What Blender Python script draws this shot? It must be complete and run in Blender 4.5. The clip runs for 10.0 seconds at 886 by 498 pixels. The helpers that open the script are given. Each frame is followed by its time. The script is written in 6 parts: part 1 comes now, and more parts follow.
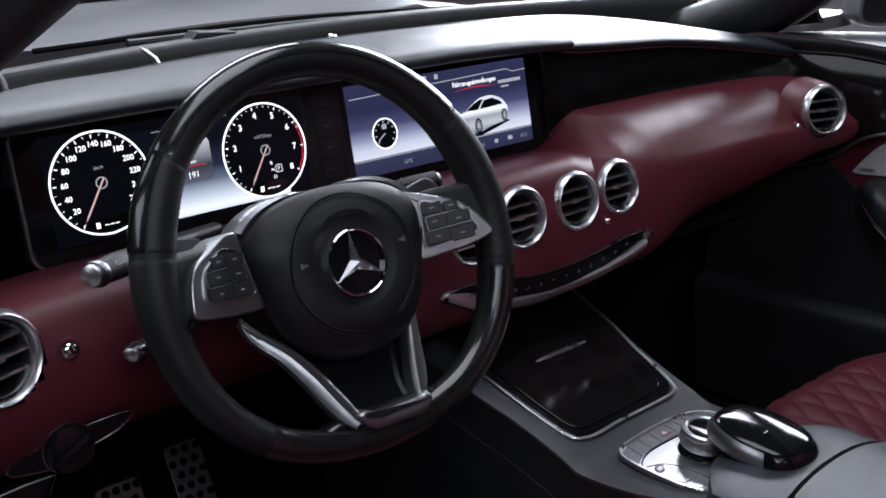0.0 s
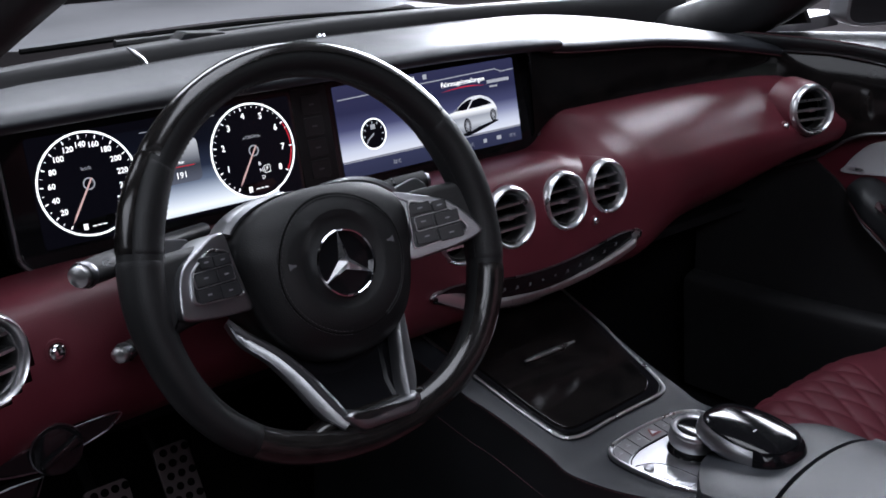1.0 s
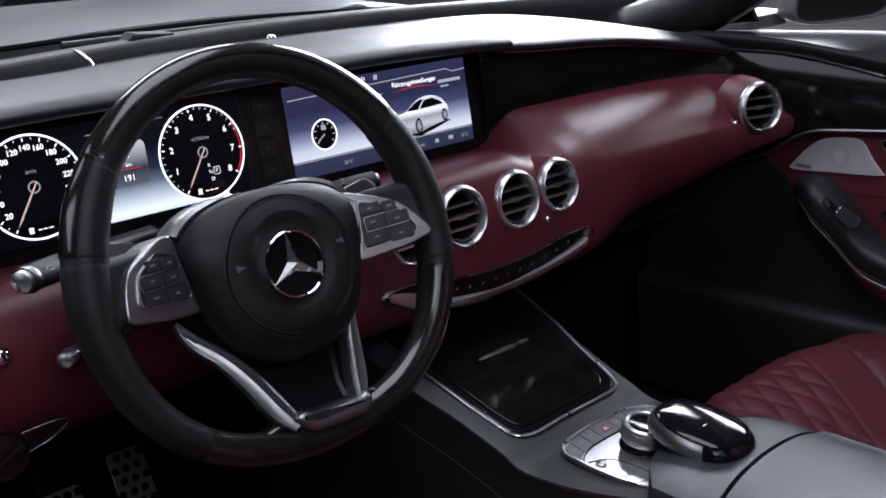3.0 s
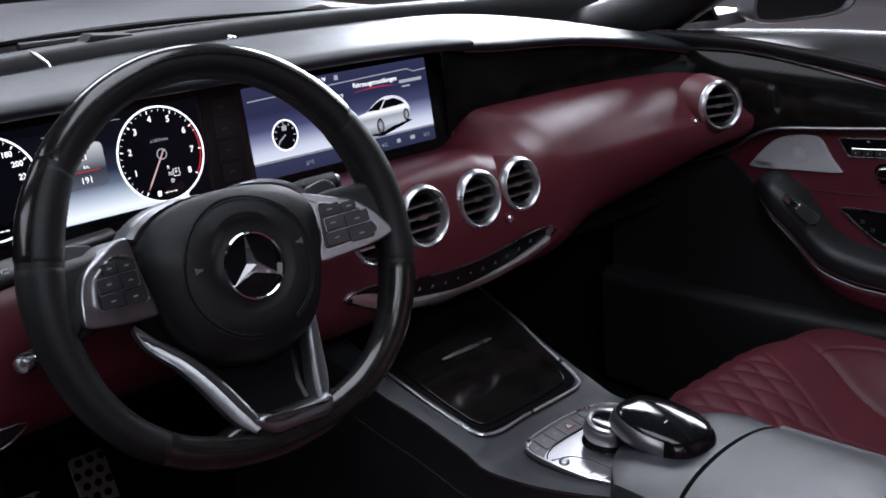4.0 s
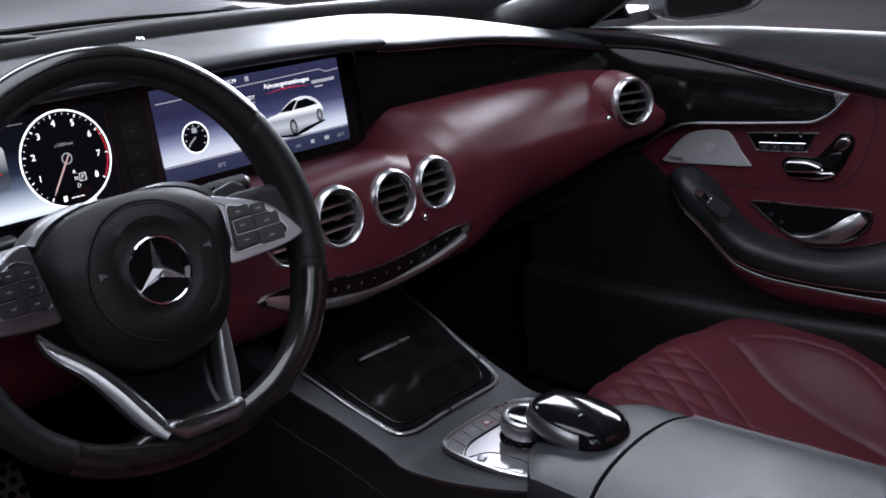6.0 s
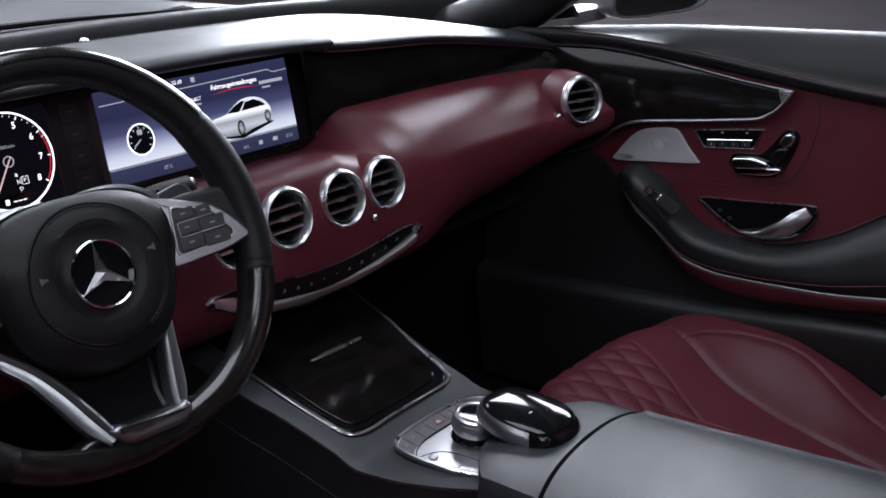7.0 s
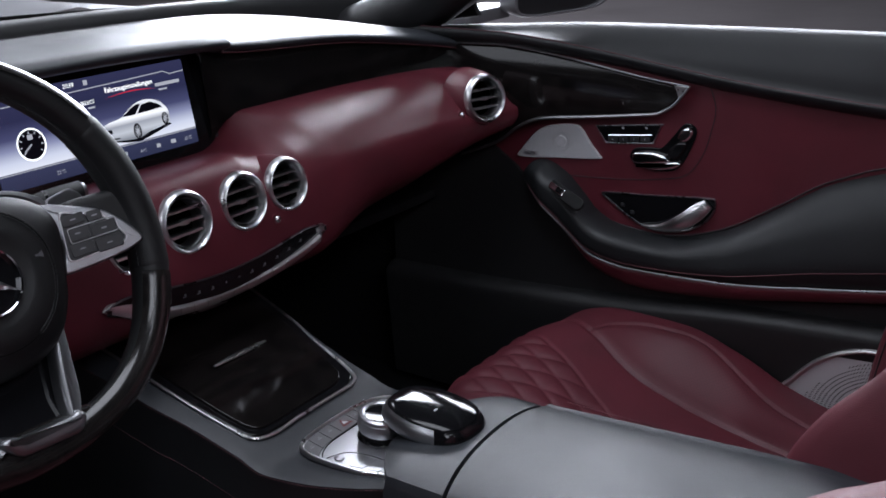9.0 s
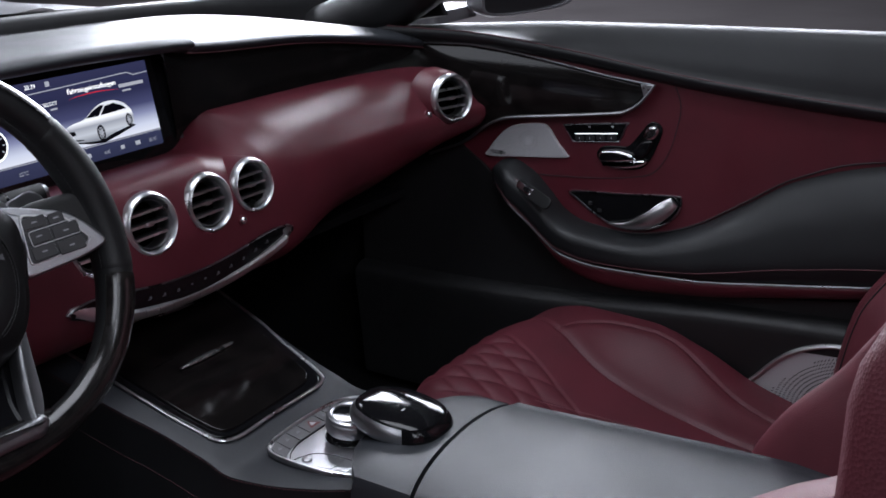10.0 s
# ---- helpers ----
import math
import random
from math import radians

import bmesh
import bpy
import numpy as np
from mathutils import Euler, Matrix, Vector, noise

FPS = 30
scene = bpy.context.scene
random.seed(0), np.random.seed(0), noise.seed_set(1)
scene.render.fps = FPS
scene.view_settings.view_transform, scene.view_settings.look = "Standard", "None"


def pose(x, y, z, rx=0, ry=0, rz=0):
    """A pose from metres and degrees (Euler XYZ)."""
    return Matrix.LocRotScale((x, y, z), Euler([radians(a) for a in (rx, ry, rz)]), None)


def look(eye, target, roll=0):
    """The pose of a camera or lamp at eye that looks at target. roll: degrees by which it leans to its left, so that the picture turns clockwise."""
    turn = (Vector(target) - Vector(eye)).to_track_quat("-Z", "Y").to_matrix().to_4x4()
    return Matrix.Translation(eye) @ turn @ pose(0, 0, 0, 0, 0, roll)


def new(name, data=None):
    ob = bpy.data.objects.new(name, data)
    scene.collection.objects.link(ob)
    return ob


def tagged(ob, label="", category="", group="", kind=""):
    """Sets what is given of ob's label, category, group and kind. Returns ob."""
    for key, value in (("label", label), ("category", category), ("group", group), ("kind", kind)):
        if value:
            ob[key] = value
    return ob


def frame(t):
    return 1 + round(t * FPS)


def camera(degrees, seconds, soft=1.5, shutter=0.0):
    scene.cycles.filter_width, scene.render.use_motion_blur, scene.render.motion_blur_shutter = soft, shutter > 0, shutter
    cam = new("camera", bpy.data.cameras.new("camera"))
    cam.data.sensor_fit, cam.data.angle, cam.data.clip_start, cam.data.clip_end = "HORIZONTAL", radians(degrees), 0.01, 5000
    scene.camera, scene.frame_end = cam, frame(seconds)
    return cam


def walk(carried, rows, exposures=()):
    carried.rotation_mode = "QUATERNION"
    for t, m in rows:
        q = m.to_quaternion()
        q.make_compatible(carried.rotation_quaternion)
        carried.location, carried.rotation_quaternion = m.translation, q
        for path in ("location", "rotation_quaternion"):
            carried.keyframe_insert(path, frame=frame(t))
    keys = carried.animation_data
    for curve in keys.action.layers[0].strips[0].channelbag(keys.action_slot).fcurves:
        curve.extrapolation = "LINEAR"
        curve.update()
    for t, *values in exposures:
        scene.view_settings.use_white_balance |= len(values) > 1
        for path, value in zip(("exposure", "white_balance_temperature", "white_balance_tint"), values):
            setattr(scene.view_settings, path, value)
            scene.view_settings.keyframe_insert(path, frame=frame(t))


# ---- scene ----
# Car frame: x to the passenger's side from the middle of the car, y ahead, z up from the road.
cam = camera(45.344, 10.0, soft=1.7)
ROWS = [
    (0, -0.89, -1.0035, 1.1716, 71.343, 1.824, -40.055),
    (0.5, -0.8895, -1.0034, 1.1712, 71.349, 1.815, -40.318),
    (1, -0.8886, -1.0045, 1.1707, 71.367, 1.819, -40.593),
    (1.5, -0.8873, -1.0059, 1.1708, 71.354, 1.828, -40.949),
    (2, -0.8854, -1.0078, 1.1715, 71.31, 1.801, -41.502),
    (2.5, -0.8837, -1.0101, 1.1714, 71.293, 1.785, -42.079),
    (4, -0.8753, -1.0191, 1.1715, 71.194, 1.757, -44.518),
    (4.5, -0.8726, -1.0226, 1.1708, 71.184, 1.741, -45.471),
    (5, -0.8687, -1.0261, 1.1713, 71.112, 1.727, -46.453),
    (5.5, -0.8663, -1.0298, 1.1714, 71.076, 1.724, -47.379),
    (7, -0.8557, -1.0436, 1.1709, 70.956, 1.685, -50.731),
    (7.5, -0.8526, -1.0478, 1.1709, 70.911, 1.656, -51.81),
    (8, -0.8487, -1.0523, 1.1707, 70.86, 1.649, -52.974),
    (8.5, -0.8457, -1.0565, 1.17, 70.845, 1.637, -54.076),
    (9, -0.8425, -1.0615, 1.17, 70.791, 1.623, -55.207),
    (9.5, -0.8399, -1.0654, 1.1697, 70.756, 1.63, -56.119),
    (10, -0.8389, -1.0677, 1.1697, 70.738, 1.613, -56.761),
]
walk(cam, [(t, pose(x, y, z, rx, ry, rz)) for t, x, y, z, rx, ry, rz in ROWS])

# ---- light ----
world = bpy.data.worlds.new("studio")
scene.world = world
world.use_nodes = True
world.node_tree.nodes["Background"].inputs[0].default_value = (0.72, 0.78, 0.9, 1)
world.node_tree.nodes["Background"].inputs[1].default_value = 0.07
scene.view_settings.exposure = 0.3


def softbox(name, eye, target, w, h, power, colour=(0.84, 0.885, 1.0)):
    """An unseen light box, placed to suit how light falls on the car."""
    data = bpy.data.lights.new(name, "AREA")
    data.shape, data.size, data.size_y, data.energy, data.color = "RECTANGLE", w, h, power, colour
    ob = new(name, data)
    ob.matrix_world = look(eye, target)
    return ob


softbox("studio_light_front", (0.6, 2.6, 3.0), (0.25, 0.0, 0.9), 2.2, 1.0, 55)
softbox("studio_light_side", (3.0, 1.10, 2.30), (0.1, -0.2, 0.80), 3.0, 1.0, 140)
softbox("studio_light_left", (-2.9, 1.3, 2.7), (0.4, -0.3, 0.75), 3.0, 1.4, 32)
softbox("studio_light_low", (4.4, 3.3, 1.9), (0.2, 0.0, 0.95), 2.4, 1.2, 190)
softbox("studio_light_above", (-0.1, -0.2, 3.4), (0.25, -0.30, 0.6), 1.9, 1.7, 40)
# two added fills: one for the wheel's face, one for floor and bonnet
softbox("fill_light_back", (-1.3, -2.7, 2.7), (-0.2, -0.2, 0.8), 2.0, 1.2, 30)
softbox("fill_light_room", (7.2, 4.7, 5.0), (6.3, 3.2, 0.0), 2.6, 2.6, 220)

# ---- materials ----


def shader(name, colour, rough=0.5, metal=0.0, coat=0.0, spec=0.5, emit=0.0):
    m = bpy.data.materials.new(name)
    m.use_nodes = True
    b = m.node_tree.nodes["Principled BSDF"]
    b.inputs["Base Color"].default_value = (*colour, 1)
    b.inputs["Roughness"].default_value = rough
    b.inputs["Metallic"].default_value = metal
    b.inputs["Coat Weight"].default_value = coat
    b.inputs["Coat Roughness"].default_value = 0.04
    b.inputs["Specular IOR Level"].default_value = spec
    if emit:
        b.inputs["Emission Color"].default_value = (*colour, 1)
        b.inputs["Emission Strength"].default_value = emit
    return m


def vary(m, scale, low, high, socket="Roughness", detail=4.0, stretch=None):
    """Drives a socket of m by noise between low and high (numbers or colours)."""
    t = m.node_tree
    b = t.nodes["Principled BSDF"]
    co = t.nodes.new("ShaderNodeTexCoord")
    n = t.nodes.new("ShaderNodeTexNoise")
    n.inputs["Scale"].default_value, n.inputs["Detail"].default_value = scale, detail
    src = co.outputs["Object"]
    if stretch:
        mp = t.nodes.new("ShaderNodeMapping")
        mp.inputs["Scale"].default_value = stretch
        t.links.new(src, mp.inputs[0])
        src = mp.outputs[0]
    t.links.new(src, n.inputs["Vector"])
    r = t.nodes.new("ShaderNodeValToRGB")
    a, z = [(c, c, c) if isinstance(c, (int, float)) else c for c in (low, high)]
    r.color_ramp.elements[0].color, r.color_ramp.elements[1].color = (*a, 1), (*z, 1)
    r.color_ramp.elements[0].position, r.color_ramp.elements[1].position = 0.3, 0.7
    t.links.new(n.outputs["Fac"], r.inputs[0])
    t.links.new(r.outputs[0], b.inputs[socket])
    return m


def relief(m, scale, strength, kind="grain", distance=0.0004):
    """Fine relief: the pebbled grain of leather, or plain noise."""
    t = m.node_tree
    b = t.nodes["Principled BSDF"]
    co = t.nodes.new("ShaderNodeTexCoord")
    if kind == "grain":
        n = t.nodes.new("ShaderNodeTexVoronoi")
        n.inputs["Scale"].default_value = scale
        out = n.outputs["Distance"]
    else:
        n = t.nodes.new("ShaderNodeTexNoise")
        n.inputs["Scale"].default_value = scale
        n.inputs["Detail"].default_value = 5
        out = n.outputs["Fac"]
    t.links.new(co.outputs["Object"], n.inputs["Vector"])
    bump = t.nodes.new("ShaderNodeBump")
    bump.inputs["Strength"].default_value, bump.inputs["Distance"].default_value = strength, distance
    t.links.new(out, bump.inputs["Height"])
    t.links.new(bump.outputs[0], b.inputs["Normal"])
    return m


def leather(name, colour, rough, strength=0.35):
    m = shader(name, colour, rough)
    vary(m, 9.0, rough - 0.06, rough + 0.06)
    vary(m, 14.0, tuple(c * 0.86 for c in colour), tuple(c * 1.12 for c in colour), "Base Color")
    return relief(m, 900.0, strength)


RED = leather("red_leather", (0.088, 0.0125, 0.0205), 0.42)
SEAT_RED = leather("matt_red_leather", (0.095, 0.0140, 0.0230), 0.54, 0.45)
BLACK = leather("black_leather", (0.0095, 0.0105, 0.012), 0.48)
GREY = leather("anthracite_leather", (0.019, 0.0215, 0.026), 0.44)
WHEEL_LEATHER = leather("wheel_leather", (0.0055, 0.0058, 0.0065), 0.50)
WHEEL_LEATHER.node_tree.nodes["Principled BSDF"].inputs["Specular IOR Level"].default_value = 0.36
PLASTIC = relief(vary(shader("black_plastic", (0.012, 0.012, 0.013), 0.5), 30, 0.42, 0.58), 1500, 0.2)
SOFT_BUTTON = vary(shader("button_plastic", (0.020, 0.021, 0.023), 0.38), 60, 0.33, 0.45)
GLOSS = vary(shader("black_gloss", (0.006, 0.006, 0.007), 0.08, spec=0.38), 6, 0.05, 0.11)
VOID = shader("duct_black", (0.004, 0.004, 0.004), 0.8, spec=0.08)
SATIN = vary(shader("satin_chrome", (0.64, 0.64, 0.65), 0.30, metal=1.0), 40, 0.26, 0.35)
DARK_SATIN = vary(shader("dark_satin_metal", (0.30, 0.30, 0.32), 0.3, metal=1.0), 40, 0.24, 0.36)
CHROME = vary(shader("polished_chrome", (0.78, 0.78, 0.8), 0.08, metal=1.0), 20, 0.05, 0.12)
BRUSHED = vary(shader("brushed_aluminium", (0.55, 0.55, 0.57), 0.33, metal=1.0), 60, 0.29, 0.37, stretch=(1, 9, 1))
CARPET = relief(vary(shader("black_carpet", (0.008, 0.008, 0.009), 0.95, spec=0.08), 200, (0.005, 0.005, 0.006), (0.012, 0.012, 0.013), "Base Color"), 900, 0.8, "noise", 0.002)
THREAD = shader("red_thread", (0.10, 0.030, 0.037), 0.7)
BLACK_THREAD = shader("black_thread", (0.016, 0.016, 0.018), 0.7)
WOOD = shader("burr_wood_lacquer", (0.02, 0.014, 0.011), 0.09, coat=0.0, spec=0.28)
vary(WOOD, 34.0, (0.0030, 0.0028, 0.0030), (0.0095, 0.0080, 0.0078), "Base Color", detail=9.0)
DIM_INK = shader("dim_print", (0.26, 0.265, 0.28), 0.5)
RIM_WOOD = shader("rim_wood_lacquer", (0.02, 0.016, 0.014), 0.20, coat=0.3, spec=0.45)
vary(RIM_WOOD, 90.0, (0.0040, 0.0038, 0.0040), (0.017, 0.0150, 0.0142), "Base Color", detail=10.0)
WHITE_INK = shader("white_print", (0.55, 0.56, 0.58), 0.5)
GREY_INK = shader("grey_print", (0.10, 0.10, 0.11), 0.5)
RED_GLASS = shader("red_print", (0.13, 0.008, 0.010), 0.3)
PIPING = shader("red_piping", (0.050, 0.010, 0.014), 0.6)
PAD_SILVER = vary(shader("pad_silver", (0.36, 0.365, 0.38), 0.34, metal=1.0), 50, 0.30, 0.39)
SPOKE = vary(shader("satin_silver_paint", (0.29, 0.293, 0.305), 0.32, metal=0.95), 50, 0.30, 0.39)


def glow(name, colour, strength):
    m = shader(name, (0.0, 0.0, 0.0), 0.25, spec=0.12)
    b = m.node_tree.nodes["Principled BSDF"]
    b.inputs["Emission Color"].default_value = (*colour, 1)
    b.inputs["Emission Strength"].default_value = strength
    return m


# ---- mesh tools ----


def finish(bm, name, material, smooth=True, angle=40):
    bmesh.ops.recalc_face_normals(bm, faces=bm.faces)
    me = bpy.data.meshes.new(name)
    bm.to_mesh(me)
    bm.free()
    me.materials.append(material)
    if smooth:
        me.shade_smooth()
        me.set_sharp_from_angle(angle=radians(angle))
    return me


def world_of(ob):
    m = ob.matrix_basis.copy()
    while ob.parent:
        m = ob.parent.matrix_basis @ ob.matrix_parent_inverse @ m
        ob = ob.parent
    return m


def part(name, bm, material, parent, label="", angle=40):
    """Links a bmesh, laid out in the car's frame, as one mesh under a thing or a part."""
    me = bm if isinstance(bm, bpy.types.Mesh) else finish(bm, name, material, angle=angle)
    ob = new(name, me)
    if parent:
        ob.parent = parent
        ob.matrix_parent_inverse = world_of(parent).inverted()
    if label:
        ob["label"] = label
    return ob


def thing(name, at, label, category, group="", kind=""):
    ob = new(name)
    ob.empty_display_size = 0.05
    ob.location = at
    return tagged(ob, label, category, group, kind)


def spline(pts, n, closed=False):
    """A smooth line of n points through pts."""
    p = [Vector(q) for q in pts]
    k = len(p)
    out = []
    segs = k if closed else k - 1
    total = n if closed else n - 1
    for i in range(n):
        s = i / total * segs
        j = min(int(s), segs - 1)
        f = s - j
        if closed:
            a, b, c, d = p[(j - 1) % k], p[j], p[(j + 1) % k], p[(j + 2) % k]
        else:
            a, b, c, d = p[max(j - 1, 0)], p[j], p[j + 1], p[min(j + 2, k - 1)]
        out.append(0.5 * (2 * b + (c - a) * f + (2 * a - 5 * b + 4 * c - d) * f * f + (3 * b - a - 3 * c + d) * f**3))
    return out


def loft(rows, closed=False, caps=False, bm=None):
    """A skin over rows of points. closed: each row is a ring."""
    bm = bm or bmesh.new()
    vs = [[bm.verts.new(p) for p in row] for row in rows]
    n = len(rows[0])
    for a, b in zip(vs, vs[1:]):
        for i in range(n if closed else n - 1):
            bm.faces.new((a[i], a[(i + 1) % n], b[(i + 1) % n], b[i]))
    if caps:
        bm.faces.new(vs[0])
        bm.faces.new(vs[-1][::-1])
    return bm


def tube(path, radius, sides=10, closed=False, bm=None, flat=1.0, up=(0, 0, 1)):
    """A pipe along a line; radius is a number or one for each point; flat squeezes it along up."""
    rows = []
    n = len(path)
    for i, p in enumerate(path):
        a = path[(i - 1) % n] if closed or i else path[0]
        b = path[(i + 1) % n] if closed or i < n - 1 else path[-1]
        t = (Vector(b) - Vector(a)).normalized()
        s = t.cross(Vector(up)).normalized()
        u = s.cross(t)
        r = radius[i] if isinstance(radius, (list, tuple)) else radius
        rows.append([Vector(p) + r * (math.cos(w) * s + math.sin(w) * u * flat) for w in (2 * math.pi * k / sides for k in range(sides))])
    if closed:
        rows.append(rows[0])
        bm = loft(rows, True, False, bm)
        bmesh.ops.remove_doubles(bm, verts=bm.verts, dist=1e-6)
        return bm
    return loft(rows, True, True, bm)


def frame3(at, normal, up=(0, 0, 1)):
    """A frame at a place whose z axis is normal and whose y axis is as near to up as can be."""
    n = Vector(normal).normalized()
    x = Vector(up).cross(n).normalized()
    y = n.cross(x)
    m = Matrix((x, y, n)).transposed().to_4x4()
    m.translation = at
    return m


def turned(profile, m, steps=40, bm=None, squash=1.0):
    """A lathe: profile of (radius, height) about the z axis of m."""
    rows = []
    for k in range(steps):
        w = 2 * math.pi * k / steps
        rows.append([m @ Vector((r * math.cos(w), squash * r * math.sin(w), h)) for r, h in profile])
    rows.append(rows[0])
    bm = loft(rows, False, False, bm)
    bmesh.ops.remove_doubles(bm, verts=bm.verts, dist=1e-7)
    return bm


def slab(outline, m, depth, bevel=0.0, segments=2, bm=None, base=0.0):
    """A plate: a 2D outline in the xy plane of m, depth thick along its z, with its upper rim rounded."""
    own = bmesh.new()
    pts = [Vector((p[0], p[1])) for p in outline]
    area = sum(a.x * b.y - b.x * a.y for a, b in zip(pts, pts[1:] + pts[:1]))
    if area < 0:
        pts.reverse()
    k = len(pts)
    nor = []
    for i in range(k):
        e1, e2 = (pts[i] - pts[i - 1]).normalized(), (pts[(i + 1) % k] - pts[i]).normalized()
        n1, n2 = Vector((-e1.y, e1.x)), Vector((-e2.y, e2.x))
        b = n1 + n2
        nor.append(b.normalized() * min(1.6, 1.0 / max(0.3, b.length / 2)) if b.length > 1e-6 else n1)
    rings = [(0.0, 0.0)]
    if bevel:
        for s in range(segments + 1):
            w = math.pi / 2 * s / segments
            rings.append((bevel * (1 - math.cos(w)), depth - bevel + bevel * math.sin(w)))
        rings.append((bevel * 1.12, depth))
    else:
        rings.append((0.0, depth))
    rows = [[m @ Vector((*(p + n * inset), base + h)) for p, n in zip(pts, nor)] for inset, h in rings]
    loft(rows, True, True, own)
    bmesh.ops.recalc_face_normals(own, faces=own.faces)
    if bm is None:
        return own
    tmp = bpy.data.meshes.new("tmp")
    own.to_mesh(tmp)
    own.free()
    bm.from_mesh(tmp)
    bpy.data.meshes.remove(tmp)
    return bm


def rounded(w, h, r, n=5, cx=0.0, cy=0.0):
    """The outline of a rectangle with round corners."""
    out = []
    for k, (sx, sy) in enumerate(((1, 1), (-1, 1), (-1, -1), (1, -1))):
        for i in range(n):
            a = math.pi / 2 * (k + i / (n - 1))
            out.append((cx + sx * (w / 2 - r) + r * math.cos(a), cy + sy * (h / 2 - r) + r * math.sin(a)))
    return out


def ring2(r, n=48, cx=0.0, cy=0.0, squash=1.0):
    return [(cx + r * math.cos(2 * math.pi * i / n), cy + squash * r * math.sin(2 * math.pi * i / n)) for i in range(n)]


def band(outer, inner, m, depth, bevel=0.0, bm=None):
    """A flat ring between two outlines of equal length, depth thick."""
    def at(p, h):
        return m @ Vector((p[0], p[1], h))
    def mix(p, q, f):
        return (p[0] + (q[0] - p[0]) * f, p[1] + (q[1] - p[1]) * f)
    rows = []
    for o, i in zip(outer, inner):
        b = bevel
        rows.append([at(o, 0), at(o, depth - b), at(mix(o, i, 0.22), depth), at(mix(o, i, 0.78), depth), at(i, depth - b), at(i, 0)])
    rows.append(rows[0])
    bm = loft(rows, False, False, bm)
    bmesh.ops.remove_doubles(bm, verts=bm.verts, dist=1e-7)
    return bm


def words(text, size, m, bm=None, align="CENTER", thick=0.0, bold=0.0):
    """Raised lettering in the built-in font, its middle at the origin of m."""
    cu = bpy.data.curves.new("words", "FONT")
    cu.body, cu.size, cu.align_x, cu.align_y, cu.extrude, cu.offset = text, size, align, "CENTER", thick, bold
    cu.resolution_u = 2
    ob = bpy.data.objects.new("words", cu)
    me = bpy.data.meshes.new_from_object(ob)
    me.transform(m)
    bm = bm or bmesh.new()
    bm.from_mesh(me)
    bpy.data.meshes.remove(me)
    bpy.data.objects.remove(ob)
    return bm


def bar(w, h, m, x, y, bm=None, lift=0.0):
    """A flat bar of print."""
    bm = bm or bmesh.new()
    bm.faces.new([bm.verts.new(m @ Vector((x + sx * w / 2, y + sy * h / 2, lift))) for sx, sy in ((-1, -1), (1, -1), (1, 1), (-1, 1))])
    return bm


def stitches(path, every, length, radius=0.0005, bm=None):
    """A row of short threads along a line."""
    bm = bm or bmesh.new()
    d = 0.0
    nxt = 0.0
    for a, b in zip(path, path[1:]):
        a, b = Vector(a), Vector(b)
        L = (b - a).length
        while nxt <= d + L:
            c = a.lerp(b, (nxt - d) / max(L, 1e-9))
            t = (b - a).normalized()
            s = t.cross(Vector((0.3, 0.2, 0.9))).normalized()
            u = s.cross(t)
            e = length / 2
            ring = [[bm.verts.new(c + t * q * e + radius * k * (math.cos(w) * s + math.sin(w) * u)) for w in (0, 1.57, 3.14, 4.71)] for q, k in ((-1, 0.5), (0, 1), (1, 0.5))]
            for r1, r2 in zip(ring, ring[1:]):
                for i in range(4):
                    bm.faces.new((r1[i], r1[(i + 1) % 4], r2[(i + 1) % 4], r2[i]))
            nxt += every
        d += L
    return bm


def lerp(x, table):
    """A smooth value at x from rows of (x, value)."""
    if x <= table[0][0]:
        return table[0][1]
    for (a, p), (b, q) in zip(table, table[1:]):
        if x <= b:
            k = table.index((a, p))
            def secant(i):
                return (table[i + 1][1] - table[i][1]) / (table[i + 1][0] - table[i][0]) if 0 <= i < len(table) - 1 else 0.0
            def slope(i):
                l, r = secant(i - 1), secant(i)
                if i == 0 or i == len(table) - 1:
                    return r if i == 0 else l
                return 2 * l * r / (l + r) if l * r > 0 else 0.0
            h, f = b - a, (x - a) / (b - a)
            return p * (2 * f**3 - 3 * f * f + 1) + slope(k) * h * (f**3 - 2 * f * f + f) + q * (3 * f * f - 2 * f**3) + slope(k + 1) * h * (f**3 - f * f)
    return table[-1][1]

# ---- the studio and the shell of the car ----
FLOOR = relief(vary(shader("studio_floor", (0.17, 0.152, 0.156), 0.5), 1.3, 0.32, 0.5), 60, 0.15, "noise", 0.002)
WALL = vary(shader("studio_wall", (0.11, 0.105, 0.115), 0.8), 0.7, (0.08, 0.077, 0.085), (0.14, 0.135, 0.145), "Base Color")
PAINT = vary(shader("silver_paint", (0.17, 0.17, 0.18), 0.36, metal=0.25, coat=0.3), 3, 0.30, 0.42)
HEADLINER = relief(shader("headliner_cloth", (0.02, 0.02, 0.022), 0.9), 800, 0.3, "noise")


def box(x0, x1, y0, y1, z0, z1, bm=None):
    return slab([(x0, y0), (x1, y0), (x1, y1), (x0, y1)], Matrix.Translation((0, 0, z0)), z1 - z0, bm=bm)


tagged(part("ground", box(-14, 14, -14, 14, -0.1, 0.0), FLOOR, None), "dark grey polished studio floor", "floor", kind="structure")
for name, b in (("wall_north", (-14, 14, 14, 14.2)), ("wall_south", (-14, 14, -14.2, -14)), ("wall_east", (14, 14.2, -14, 14)), ("wall_west", (-14.2, -14, -14, 14))):
    tagged(part(name, box(*b, 0, 6), WALL, None), "dim grey studio wall", "wall", kind="structure")
tagged(part("ceiling", box(-14, 14, -14, 14, 6, 6.2), VOID, None), "black studio ceiling", "ceiling", kind="structure")

